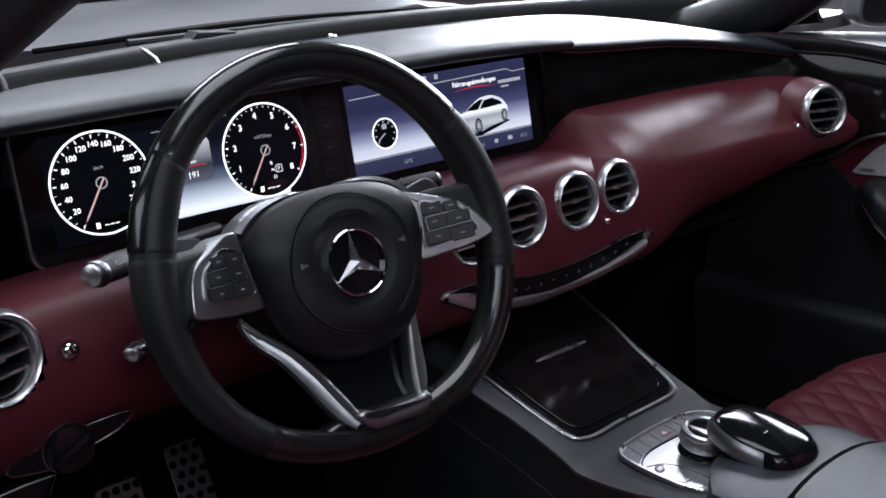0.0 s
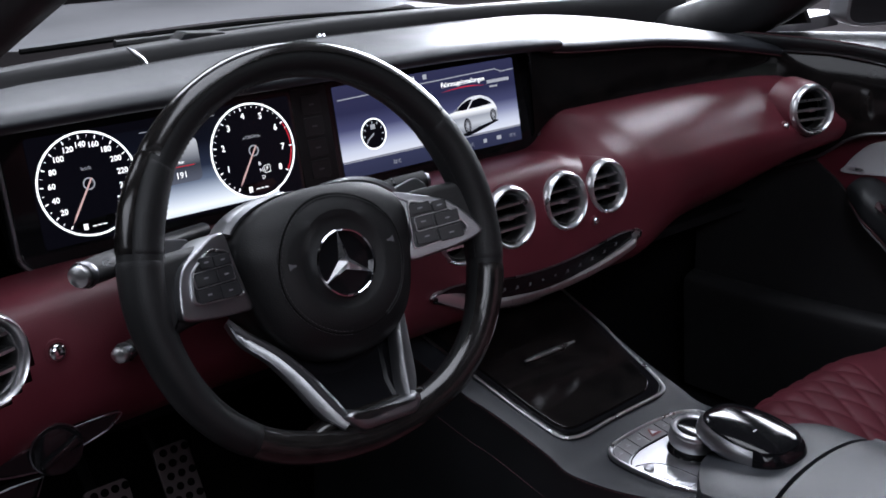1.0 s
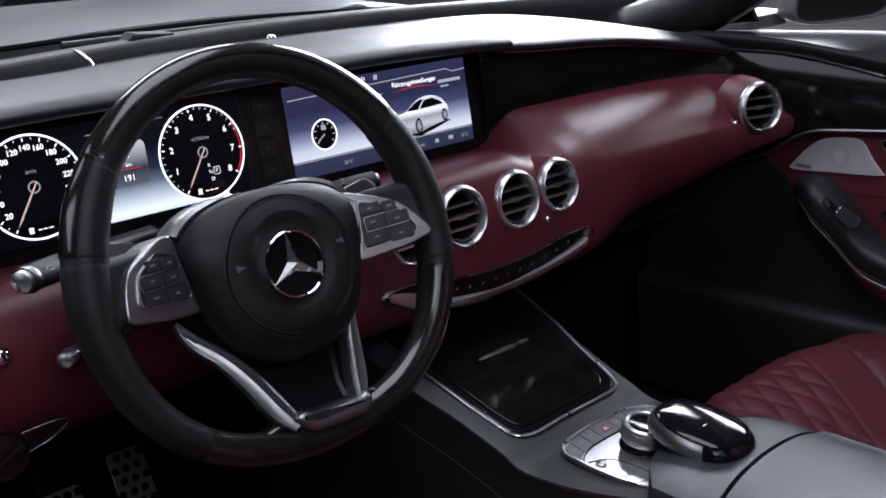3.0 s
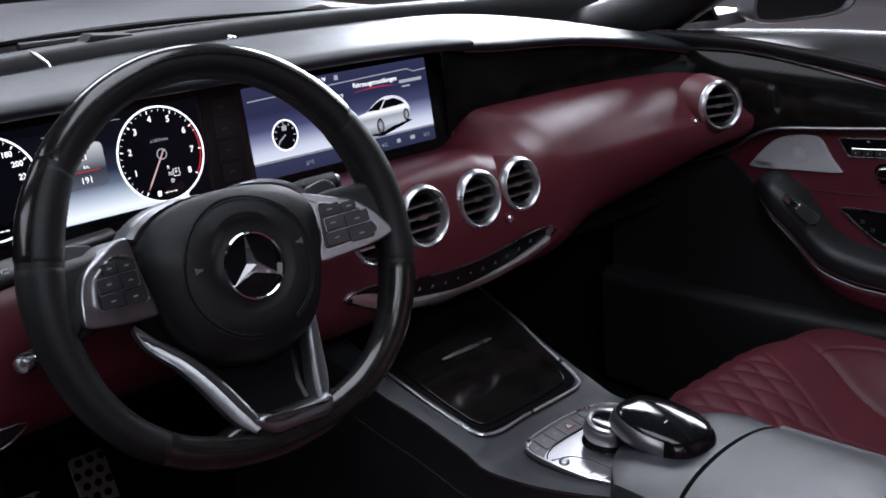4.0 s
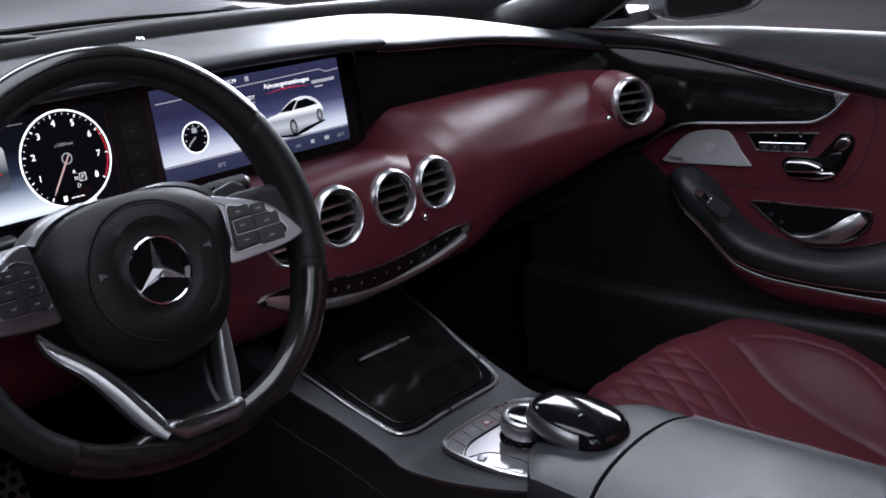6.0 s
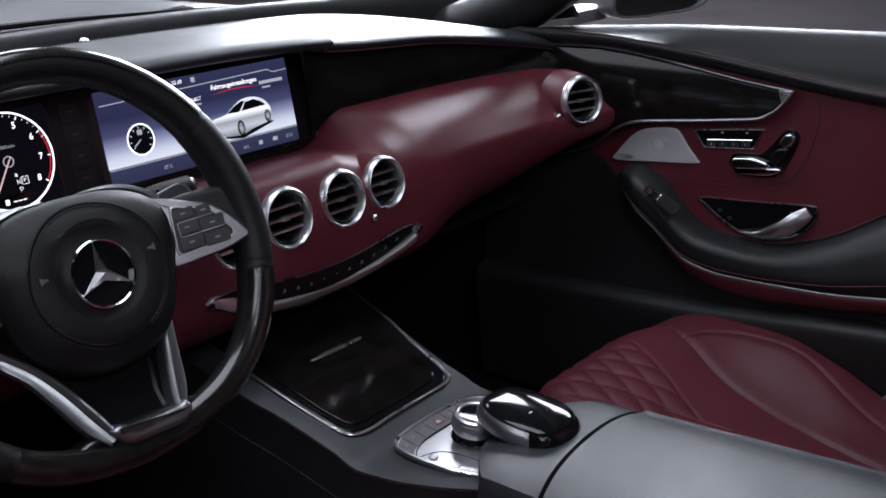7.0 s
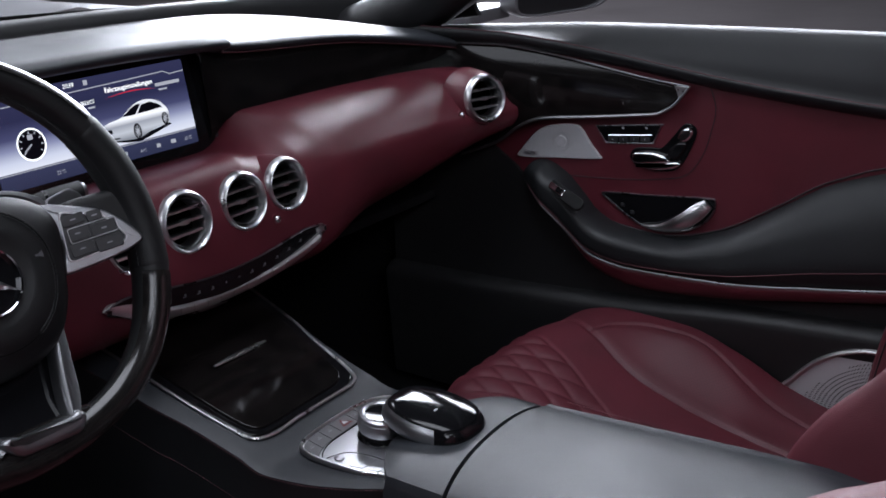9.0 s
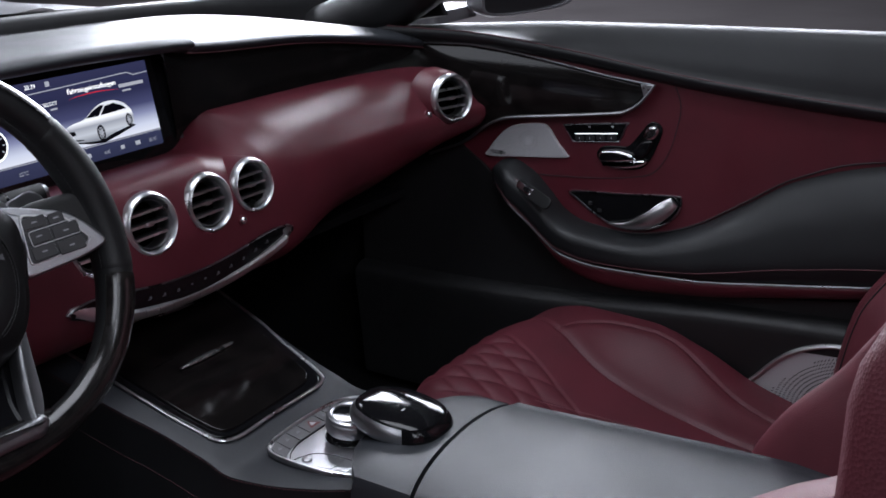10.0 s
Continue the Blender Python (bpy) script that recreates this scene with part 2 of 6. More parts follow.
shell = thing("coupe_shell", (0, 0, 0), "silver coupe body with black cabin floor and roof", "car")
part("cabin_floor", box(-0.74, 0.74, -1.6, 0.75, 0.20, 0.24), CARPET, shell, "black carpeted cabin floor")
part("firewall", box(-0.74, 0.74, 0.50, 0.54, 0.24, 0.93), CARPET, shell)
part("kick_panel", box(0.695, 0.74, 0.05, 0.54, 0.24, 0.90), CARPET, shell)
part("kick_panel", box(-0.74, -0.70, 0.10, 0.54, 0.24, 0.90), CARPET, shell)
part("under_tray", box(-0.70, 0.70, 0.02, 0.52, 0.625, 0.640), CARPET, shell)
part("sill", box(-0.82, -0.74, -1.6, 0.75, 0.18, 0.36), PLASTIC, shell)
part("sill", box(0.74, 0.82, -1.6, 0.75, 0.18, 0.36), PLASTIC, shell)
part("rear_bulkhead", box(-0.74, 0.74, -1.64, -1.60, 0.20, 1.05), CARPET, shell)
GLASS = shader("clear_glass", (1, 1, 1), 0.0)
GLASS.node_tree.nodes["Principled BSDF"].inputs["Transmission Weight"].default_value = 1.0
GLASS.node_tree.nodes["Principled BSDF"].inputs["IOR"].default_value = 1.1


def roof_z(x, y):
    return 1.365 - 0.13 * x * x - 0.12 * max(0.0, y + 1.0)


for name, y0, y1, n in (("roof_header", -0.80, -0.70, 3), ("roof", -1.5, -1.25, 5)):
    r = loft([[(x, y, roof_z(x, y)) for x in np.linspace(-0.54, 0.54, 13)] for y in np.linspace(y0, y1, n)])
    bmesh.ops.solidify(r, geom=r.faces[:], thickness=0.03)
    part(name, r, HEADLINER, shell, "black cloth headliner")
r = loft([[(x, y, roof_z(x, y) + 0.004) for x in np.linspace(-0.52, 0.52, 13)] for y in np.linspace(-1.25, -0.80, 8)])
bmesh.ops.solidify(r, geom=r.faces[:], thickness=0.004)
part("glass_roof", r, GLASS, shell, "clear panoramic glass roof").visible_shadow = False
for s in (-1, 1):
    line = spline([(s * 0.735, 0.20, 0.90), (s * 0.715, 0.08, 0.945), (s * 0.692, -0.03, 0.995), (s * 0.645, -0.20, 1.095), (s * 0.58, -0.42, 1.21), (s * 0.515, -0.70, 1.315)], 24)
    if s > 0:
        line = [p + Vector((-0.030, 0.030, 0.0)) * (1 - i / 23) for i, p in enumerate(line)]
    thick = 0.052 if s > 0 else 0.024
    part("pillar", tube(line, [thick + (0.038 - thick) * i / 23 for i in range(24)], 14), PLASTIC, shell, "black windscreen pillar")
    line = spline([(s * 0.515, -0.70, 1.315), (s * 0.52, -1.0, 1.345), (s * 0.53, -1.5, 1.33)], 12)
    part("roof_rail", tube(line, 0.03, 10), PLASTIC, shell)
bonnet = []
for i in range(12):
    y = 0.62 + i * 0.11
    bonnet.append([(x * (0.80 - 0.004 * i), y, lerp(y, [(0.6, 0.975), (0.85, 0.990), (1.2, 0.975), (1.5, 0.93), (1.85, 0.84)]) - 0.05 * (x / 0.8) ** 2 + 0.012 * math.exp(-((abs(x) - 0.5) / 0.06) ** 2)) for x in np.linspace(-1, 1, 25)])
part("bonnet", loft(bonnet), PAINT, shell, "grey metallic bonnet")

# the windscreen, its scuttle and the wiper
scuttle = thing("windscreen_scuttle", (0, 0.3, 0.9), "black plastic scuttle panel below the windscreen", "trim", kind="structure")
rows = []
for x in np.linspace(-0.74, 0.74, 25):
    d = 0.075 * (x / 0.74) ** 2
    rows.append([(x, 0.10 - d, 0.935 - d * 0.6), (x, 0.15 - d, 0.925 - d * 0.6), (x, 0.24 - d, 0.928 - d * 0.6), (x, 0.295 - d, 0.955 - d * 0.6)])
part("panel", loft(rows), VOID, scuttle)
rows = []
for x in np.linspace(-0.74, 0.74, 25):
    d = 0.075 * (x / 0.74) ** 2
    rows.append(spline([(x, 0.290 - d, 0.955 - d * 0.6), (x, 0.296 - d, 0.992 - d * 0.3), (x, 0.315 - d, 0.9975 - d * 0.3), (x, 0.345 - d, 0.995 - d * 0.3), (x, 0.40 - d, 0.975 - d * 0.4), (x, 0.62 - d, 0.925)], 16))
part("windscreen_base", loft(rows), PLASTIC, scuttle, "black plastic windscreen base")


# ---- the dashboard ----
dash = thing("dashboard", (0, 0.1, 0.7), "two-tone dashboard in red and anthracite leather", "dashboard")

TOP_EDGE = [(-0.72, 0.838), (0.095, 0.838), (0.165, 0.878), (0.45, 0.876), (0.60, 0.872), (0.70, 0.862)]
SHIFT = [(-0.70, -0.035), (-0.56, -0.008), (-0.3, 0.0), (0.35, 0.0), (0.56, -0.014), (0.70, -0.045)]
UNDER = [(-0.70, 0.0), (0.20, 0.0), (0.42, 0.005), (0.62, 0.045), (0.70, 0.07)]
UPPER = [(0.012, 0.0), (-0.012, -0.0025), (-0.040, -0.010), (-0.068, -0.0215), (-0.096, -0.0375), (-0.117, -0.055)]


ROUND = [0.0, -0.001, -0.0055, -0.0150, -0.0300, -0.0500]
SHELF = [0.8340, 0.8365, 0.8415, 0.8465, 0.8480, 0.8375]


def red_section(x):
    """The section of the red panel at x, from under the trim over the bulge to the underside."""
    z0, s, u = lerp(x, TOP_EDGE), lerp(x, SHIFT), lerp(x, UNDER)
    pts = []
    for k, ((y, dz), zl) in enumerate(zip(UPPER, SHELF)):
        low = lerp(x, [(0.092 - 0.006 * k, 1.0), (0.168 + 0.014 * k, 0.0)])
        dz += (ROUND[k] - dz) * lerp(x, [(0.12, 0.0), (0.22, 1.0)])
        pts.append((y + s, (z0 + dz) * (1 - low) + zl * low))
    # beyond the middle vents the face curls back under
    c = lerp(x, [(-0.34, 0.7), (-0.20, 0.0), (0.17, 0.0), (0.34, 1.0), (0.55, 1.5)])
    pts += [(-0.131 + s, 0.806 + 0.002 * c), (-0.139 + 0.006 * c + s, 0.775 + u * 0.3), (-0.143 + 0.020 * c + s, 0.742 + u * 0.6), (-0.141 + 0.045 * c + s, 0.712 + u), (-0.128 + 0.065 * c + s, 0.692 + u), (-0.10 + 0.070 * c + s, 0.676 + u), (-0.05 + 0.052 * c + s, 0.664 + u), (0.08 + s, 0.652 + u), (0.30 + s, 0.64 + u)]
    return spline([(x, y, z) for y, z in pts], 76)


VENTS = [((-0.129, -0.130, 0.797), 0.0385, (-0.02, -1, 0.16)), ((-0.050, -0.131, 0.800), 0.0395, (0, -1, 0.16)), ((0.044, -0.131, 0.801), 0.0385, (0, -1, 0.16)), ((0.122, -0.131, 0.804), 0.0365, (0, -1, 0.16)), ((0.569, -0.151, 0.838), 0.0400, (-0.32, -0.95, 0.14)), ((-0.666, -0.152, 0.818), 0.0430, (0.36, -0.93, 0.12))]
xs = list(np.linspace(-0.72, 0.05, 150)) + list(np.linspace(0.054, 0.20, 46)) + list(np.linspace(0.205, 0.70, 90))
red = loft([red_section(x) for x in xs])
gone = []
for f in red.faces:
    c = f.calc_center_median()
    for at, r, n in VENTS:
        d = c - Vector(at)
        k = Vector(n).normalized()
        if (d - k * d.dot(k)).length < r * 0.90 and abs(d.dot(k)) < 0.05:
            gone.append(f)
            break
bmesh.ops.delete(red, geom=gone, context="FACES")
part("lower_panel", red, RED, dash, "dark red leather panel", angle=70)


def red_y(x, z):
    """How far back the red panel's face lies at x, z."""
    pts = red_section(x)
    for a, b in zip(pts, pts[1:]):
        if a.z >= z >= b.z and a.y < -0.04:
            return a.y + (b.y - a.y) * (a.z - z) / max(a.z - b.z, 1e-6)
    return -0.13


# anthracite pad: visor above the displays, falling away to the passenger's side
LIP_Y = [(-0.72, -0.03), (-0.55, -0.050), (0.05, -0.052), (0.128, -0.047), (0.150, -0.004), (0.40, 0.0), (0.60, -0.02), (0.72, -0.05)]
LIP_Z = [(-0.72, 0.965), (-0.60, 0.988), (-0.45, 0.990), (-0.1, 0.990), (0.128, 0.982), (0.150, 0.972), (0.40, 0.951), (0.60, 0.921), (0.72, 0.898)]
rows = []
for x in list(np.linspace(-0.72, 0.11, 40)) + list(np.linspace(0.116, 0.165, 18)) + list(np.linspace(0.18, 0.72, 30)):
    ly, lz = lerp(x, LIP_Y), lerp(x, LIP_Z)
    back = lerp(x, [(-0.72, 0.060), (-0.60, 0.108), (-0.544, 0.124), (-0.43, 0.137), (-0.34, 0.165), (-0.25, 0.183), (-0.09, 0.186), (0.01, 0.180), (0.20, 0.156), (0.40, 0.110), (0.72, 0.040)])
    zb = lerp(x, [(-0.72, 0.955), (-0.5, 0.992), (0.2, 0.992), (0.72, 0.905)])
    pts = [(x, ly + 0.060, lz - 0.013), (x, ly + 0.012, lz - 0.012), (x, ly, lz - 0.005), (x, ly + 0.005, lz + 0.0025), (x, ly + 0.03, lz + 0.009), (x, (ly + back) / 2 + 0.02, (lz + zb) / 2 + 0.012), (x, back - 0.012, zb + 0.002), (x, back, zb - 0.012), (x, back + 0.004, zb - 0.05)]
    rows.append(spline(pts, 30))
pad_rows = rows
part("upper_pad", loft(rows), GREY, dash, "anthracite leather upper pad", angle=70)

# lacquered trim on the passenger's side
rows = []
for x in np.linspace(0.125, 0.705, 40):
    ly, lz, z0, s = lerp(x, LIP_Y), lerp(x, LIP_Z), lerp(x, TOP_EDGE), lerp(x, SHIFT)
    zt = lz - 0.011
    rows.append(spline([(x, 0.012 + s, zt + 0.004), (x, 0.0095 + s, zt - 0.006), (x, 0.006 + s, (zt + z0) / 2), (x, 0.0 + s, z0 - 0.006)], 14))
part("trim_strip", loft(rows), WOOD, dash, "black lacquered burr wood strip")

# ---- displays ----
TILT = Matrix.Translation((0, 0, 0.85)) @ Matrix.Rotation(radians(90 - 9.8), 4, "X")


def on_display(lift=0.0):
    """u across, v up the glass, lift towards the driver."""
    return TILT @ Matrix.Translation((0, 0, lift))


unit = thing("display_unit", (-0.22, 0.02, 0.84), "black glossy housing with two wide lit screens", "display")
part("housing", slab(rounded(0.712, 0.146, 0.020, 6, -0.221, 0.054), on_display(-0.04), 0.036, 0.003), GLOSS, unit)
rim = band(rounded(0.718, 0.152, 0.023, 8, -0.221, 0.054), rounded(0.710, 0.144, 0.019, 8, -0.221, 0.054), on_display(-0.012), 0.0105, 0.001)
part("rim", rim, DARK_SATIN, unit, "thin dark metal rim")
part("button_panel", slab(rounded(0.048, 0.118, 0.003, 3, -0.2225, 0.056), on_display(-0.006), 0.0034, 0.0006), PLASTIC, unit)
for k in range(4):
    b = part("button", slab(rounded(0.026, 0.021, 0.002, 3, -0.2225, 0.020 + k * 0.025), on_display(-0.003), 0.0022, 0.0008), SOFT_BUTTON, unit)
    part("symbol", bar(0.007, 0.0022, on_display(-0.0006), -0.2225, 0.020 + k * 0.025), GREY_INK, b)


def picture(name, axis, stops, strength=1.0):
    """The glow of a screen: colours that change along an axis of the car's frame."""
    m = shader(name, (0, 0, 0), 0.2, spec=0.2)
    t = m.node_tree
    co, sep = t.nodes.new("ShaderNodeTexCoord"), t.nodes.new("ShaderNodeSeparateXYZ")
    mp, rp = t.nodes.new("ShaderNodeMapRange"), t.nodes.new("ShaderNodeValToRGB")
    t.links.new(co.outputs["Object"], sep.inputs[0])
    t.links.new(sep.outputs["XYZ".index(axis)], mp.inputs[0])
    mp.inputs[1].default_value, mp.inputs[2].default_value = stops[0][0], stops[-1][0]
    span = stops[-1][0] - stops[0][0]
    e = rp.color_ramp.elements
    while len(e) < len(stops):
        e.new(0.5)
    for k, (z, c) in enumerate(stops):
        e[k].position, e[k].color = (z - stops[0][0]) / span, (*c, 1)
    t.links.new(mp.outputs[0], rp.inputs[0])
    b = t.nodes["Principled BSDF"]
    t.links.new(rp.outputs[0], b.inputs["Emission Color"])
    b.inputs["Emission Strength"].default_value = strength
    return m


DIAL_PICTURE = picture("instrument_picture", "Z", [(0.850, (0.55, 0.62, 0.75)), (0.858, (0.80, 0.86, 0.95)), (0.872, (0.42, 0.48, 0.60)), (0.886, (0.10, 0.13, 0.20)), (0.900, (0.016, 0.022, 0.045)), (0.925, (0.004, 0.005, 0.010)), (0.970, (0.002, 0.002, 0.004))])
MENU_PICTURE = picture("menu_picture", "Z", [(0.850, (0.022, 0.026, 0.060)), (0.8695, (0.030, 0.035, 0.080)), (0.8700, (0.62, 0.65, 0.76)), (0.880, (0.50, 0.54, 0.68)), (0.894, (0.20, 0.22, 0.36)), (0.906, (0.050, 0.055, 0.13)), (0.925, (0.020, 0.022, 0.062)), (0.970, (0.028, 0.030, 0.075))])
INK = glow("screen_white", (0.92, 0.95, 1.0), 1.3)
PALE = glow("screen_grey", (0.55, 0.58, 0.68), 0.6)
NEEDLE = glow("needle_red_white", (0.75, 0.50, 0.50), 0.8)
RED_INK = glow("screen_red", (0.55, 0.02, 0.04), 0.9)
RING = glow("dial_ring_white", (0.90, 0.95, 1.0), 1.5)
DARK_INK = glow("screen_black", (0.002, 0.002, 0.004), 1.0)

dials = part("instrument_screen", slab(rounded(0.300, 0.110, 0.003, 3, -0.401, 0.0545), on_display(-0.0045), 0.0015), DARK_INK, unit, "lit instrument screen with two round dials")


part("picture_field", slab([(-0.470, 0.0030), (-0.282, 0.0030), (-0.282, 0.1000), (-0.470, 0.1000)], on_display(-0.0034), 0.0006), DIAL_PICTURE, dials)


def dial(cu, first, step, count, labels, minor, red_from, unit_text):
    """A round dial with ring, ticks, figures and needle."""
    m = on_display() @ Matrix.Translation((cu, 0.0561, 0))
    face = part("dial_face", slab(ring2(0.0520, 72), m @ Matrix.Translation((0, 0, -0.0024)), 0.0004), DARK_INK, dials, "black dial face")
    part("ring", band(ring2(0.0528, 96), ring2(0.0508, 96), m @ Matrix.Translation((0, 0, -0.0022)), 0.0008, 0.0002), RING, dials, "glowing white ring")
    ticks, reds = bmesh.new(), bmesh.new()
    for k in range((count - 1) * minor + 1):
        a = radians(first - step * k / minor)
        big = k % minor == 0
        r1, r0, w = 0.0492, 0.0455 if big else 0.0470, 0.0013 if big else 0.0006
        t = m @ Matrix.Rotation(a, 4, "Z")
        bar(r1 - r0, w, t, (r0 + r1) / 2, 0, reds if red_from and k / minor > red_from + 0.3 and not big else ticks, -0.0018)
    for k, text in enumerate(labels):
        if text:
            a = radians(first - step * k)
            part("figure", words(text, 0.0096 if len(text) < 2 else 0.0079, m @ Matrix.Translation((0.0375 * math.cos(a), 0.0395 * math.sin(a), -0.0018)), bold=0.0002), INK, face)
    if red_from:
        arc = [radians(first - step * (red_from + (count - 1 - red_from) * i / 20)) for i in range(21)]
        loft([[m @ Vector((r * math.cos(a), r * math.sin(a), -0.0019)) for r in (0.0474, 0.0488)] for a in arc], bm=reds)
    part("scale", ticks, INK, face)["kind"] = "stuff"
    if red_from or len(reds.verts):
        part("red_zone", reds, RED_INK, face)
    part("unit_text", words(unit_text, 0.0052, m @ Matrix.Translation((0, 0.0155, -0.0018))), PALE, face)
    part("boss", band(ring2(0.0062, 32), ring2(0.0050, 32), m @ Matrix.Translation((0, 0, -0.002)), 0.0004), PALE, face)
    a = radians(first)
    t = m @ Matrix.Rotation(a, 4, "Z")
    n = bmesh.new()
    n.faces.new([n.verts.new(t @ Vector((x, y, -0.0012))) for x, y in ((-0.006, -0.0008), (0.036, -0.0010), (0.044, 0), (0.036, 0.0010), (-0.006, 0.0008))])
    part("needle", n, NEEDLE, face, "slim red and white needle")
    low = bmesh.new()
    band_pts = [(-0.020, -0.0360), (0.018, -0.0340), (0.022, -0.0400), (0.010, -0.0475), (-0.010, -0.0475), (-0.022, -0.0410)]
    low.faces.new([low.verts.new(m @ Vector((x, y, -0.0019))) for x, y in band_pts])
    part("fuel_window", low, GLOSS, face)
    g = bmesh.new()
    bar(0.0045, 0.0060, m, -0.012, -0.0418, g, -0.0016)
    for k in range(3):
        bar(0.0042, 0.0011, m, -0.003 + k * 0.0055, -0.0425, g, -0.0016)
    part("symbols", g, INK, face)
    return face


dial(-0.496, 237, 20.7, 14, ["", "20", "40", "60", "80", "100", "120", "140", "160", "180", "200", "220", "240", "260"], 2, 0, "km/h")
tach = dial(-0.306, 237, 34.2, 9, ["", "1", "2", "3", "4", "5", "6", "7", "8"], 4, 6, "x1000/min")
gm = on_display(-0.0016)
g = bmesh.new()
for text, u, v in (("R", -0.3015, 0.0405), ("N", -0.3005, 0.0330), ("P", -0.2930, 0.0335), ("D", -0.2990, 0.0250)):
    words(text, 0.0058, gm @ Matrix.Translation((u, v, 0)), g)
band(rounded(0.008, 0.0085, 0.001, 3, -0.2930, 0.0335), rounded(0.0070, 0.0075, 0.0008, 3, -0.2930, 0.0335), gm, 0.0002, bm=g)
part("gear_letters", g, INK, tach)
TILE = picture("tile_picture", "Z", [(0.885, (0.09, 0.10, 0.14)), (0.903, (0.03, 0.035, 0.05)), (0.909, (0.12, 0.13, 0.16)), (0.935, (0.55, 0.58, 0.64))])
tile = part("trip_tile", slab(rounded(0.058, 0.046, 0.006, 4, -0.401, 0.060), on_display(-0.0024), 0.0004), TILE, dials)
g = words("0.1", 0.0095, gm @ Matrix.Translation((-0.396, 0.0690, 0)))
words("km", 0.0055, gm @ Matrix.Translation((-0.394, 0.0590, 0)), g)
words("191", 0.0095, gm @ Matrix.Translation((-0.396, 0.0450, 0)), g)
part("trip_text", g, INK, tile)
part("red_line", bar(0.030, 0.0009, gm, -0.394, 0.0545), RED_INK, tile)
g = bar(0.045, 0.0007, gm, -0.412, 0.0965)
bar(0.040, 0.0006, gm, -0.366, 0.1015, g)
part("top_lines", g, PALE, dials)

menu = part("centre_screen", slab(rounded(0.292, 0.110, 0.002, 3, -0.044, 0.055), on_display(-0.004), 0.0015), MENU_PICTURE, unit, "lit centre screen showing a vehicle settings menu")
for text, size, u, v in (("20:39", 0.0070, -0.075, 0.1040), ("Fahrzeugeinstellungen", 0.0084, 0.0105, 0.0895), ("AGILITY SELECT", 0.0062, -0.066, 0.0800), ("22\u00b0C", 0.0060, 0.0850, 0.0085), ("22\u00b0C", 0.0060, -0.112, 0.0085), ("A/C", 0.0060, 0.0100, 0.0075)):
    part("menu_words", words(text, size, gm @ Matrix.Translation((u, v, 0)), bold=0.0001 if size > 0.008 else 0), INK if v > 0.05 else PALE, menu)
for w, h, u, v in ((0.040, 0.0042, 0.071, 0.0840), (0.014, 0.0022, 0.062, 0.0775), (0.010, 0.0022, -0.050, 0.0735), (0.006, 0.006, -0.051, 0.1040), (0.007, 0.005, -0.018, 0.0090), (0.006, 0.005, 0.035, 0.0090), (0.008, 0.005, 0.060, 0.0095)):
    part("small_print", bar(w, h, gm, u, v), PALE, menu)
g = bmesh.new()
top = [(-0.186, 0.0930), (-0.120, 0.0945), (-0.020, 0.0965), (0.068, 0.0985), (0.078, 0.0940), (0.101, 0.0950)]
loft([[gm @ Vector((u, v, 0)), gm @ Vector((u, v + 0.0012, 0))] for u, v in top], bm=g)
part("menu_line", g, PALE, menu)
g = loft([[gm @ Vector((u, 0.0815 + 0.0022 * math.sin((u + 0.028) / 0.078 * 3.14) - 0.0010, 0)), gm @ Vector((u, 0.0815 + 0.0034 * math.sin((u + 0.028) / 0.078 * 3.14) - 0.0010, 0))] for u in np.linspace(-0.028, 0.050, 14)])
part("red_swoosh", g, RED_INK, menu)
g = loft([[gm @ Vector((-0.190, 0.0185, -0.0005)), gm @ Vector((-0.190, 0.0195, -0.0005))], [gm @ Vector((0.102, 0.0185, -0.0005)), gm @ Vector((0.102, 0.0195, -0.0005))]])
part("footer_line", g, PALE, menu)
# the small round dial and the drawn car on the menu
cm = gm @ Matrix.Translation((-0.141, 0.0475, 0))
md = part("menu_dial", slab(ring2(0.0180, 40), cm @ Matrix.Translation((0, 0, -0.0006)), 0.0003), DARK_INK, menu)
part("menu_dial_ring", band(ring2(0.0190, 48), ring2(0.0172, 48), cm, 0.0003), RING, md)
g = bmesh.new()
for k in range(9):
    bar(0.0030, 0.0016, cm @ Matrix.Rotation(radians(220 - 32 * k), 4, "Z"), 0.0140, 0, g)
bar(0.0130, 0.0018, cm @ Matrix.Rotation(radians(215), 4, "Z"), 0.0060, 0, g)
bar(0.0070, 0.0060, cm, 0.0, 0.0085, g)
part("menu_dial_marks", g, PALE, md)


def drawn(name, pts, mat, lift, parent, n=0):
    """A flat drawn shape on the menu."""
    line = [(p.x, p.y) for p in spline([(u, v, 0) for u, v in pts], n, True)] if n else pts
    b = bmesh.new()
    b.faces.new([b.verts.new(gm @ Vector((u, v, lift))) for u, v in line])
    bmesh.ops.triangulate(b, faces=b.faces)
    return part(name, b, mat, parent)


BODY = picture("drawn_car_body", "Z", [(0.872, (0.10, 0.11, 0.14)), (0.884, (0.45, 0.48, 0.55)), (0.893, (0.28, 0.30, 0.36)), (0.900, (0.80, 0.83, 0.90)), (0.912, (0.55, 0.58, 0.66)), (0.922, (0.85, 0.88, 0.95))])
dc = drawn("drawn_car", [(-0.0475, 0.0385), (-0.045, 0.0455), (-0.032, 0.0505), (-0.012, 0.0535), (0.002, 0.0620), (0.016, 0.0680), (0.034, 0.0690), (0.050, 0.0640), (0.059, 0.0555), (0.0625, 0.0480), (0.0620, 0.0380), (0.057, 0.0330), (0.040, 0.0320), (0.020, 0.0270), (0.008, 0.0240), (-0.014, 0.0255), (-0.034, 0.0290), (-0.045, 0.0330)], BODY, 0.0003, menu, 54)
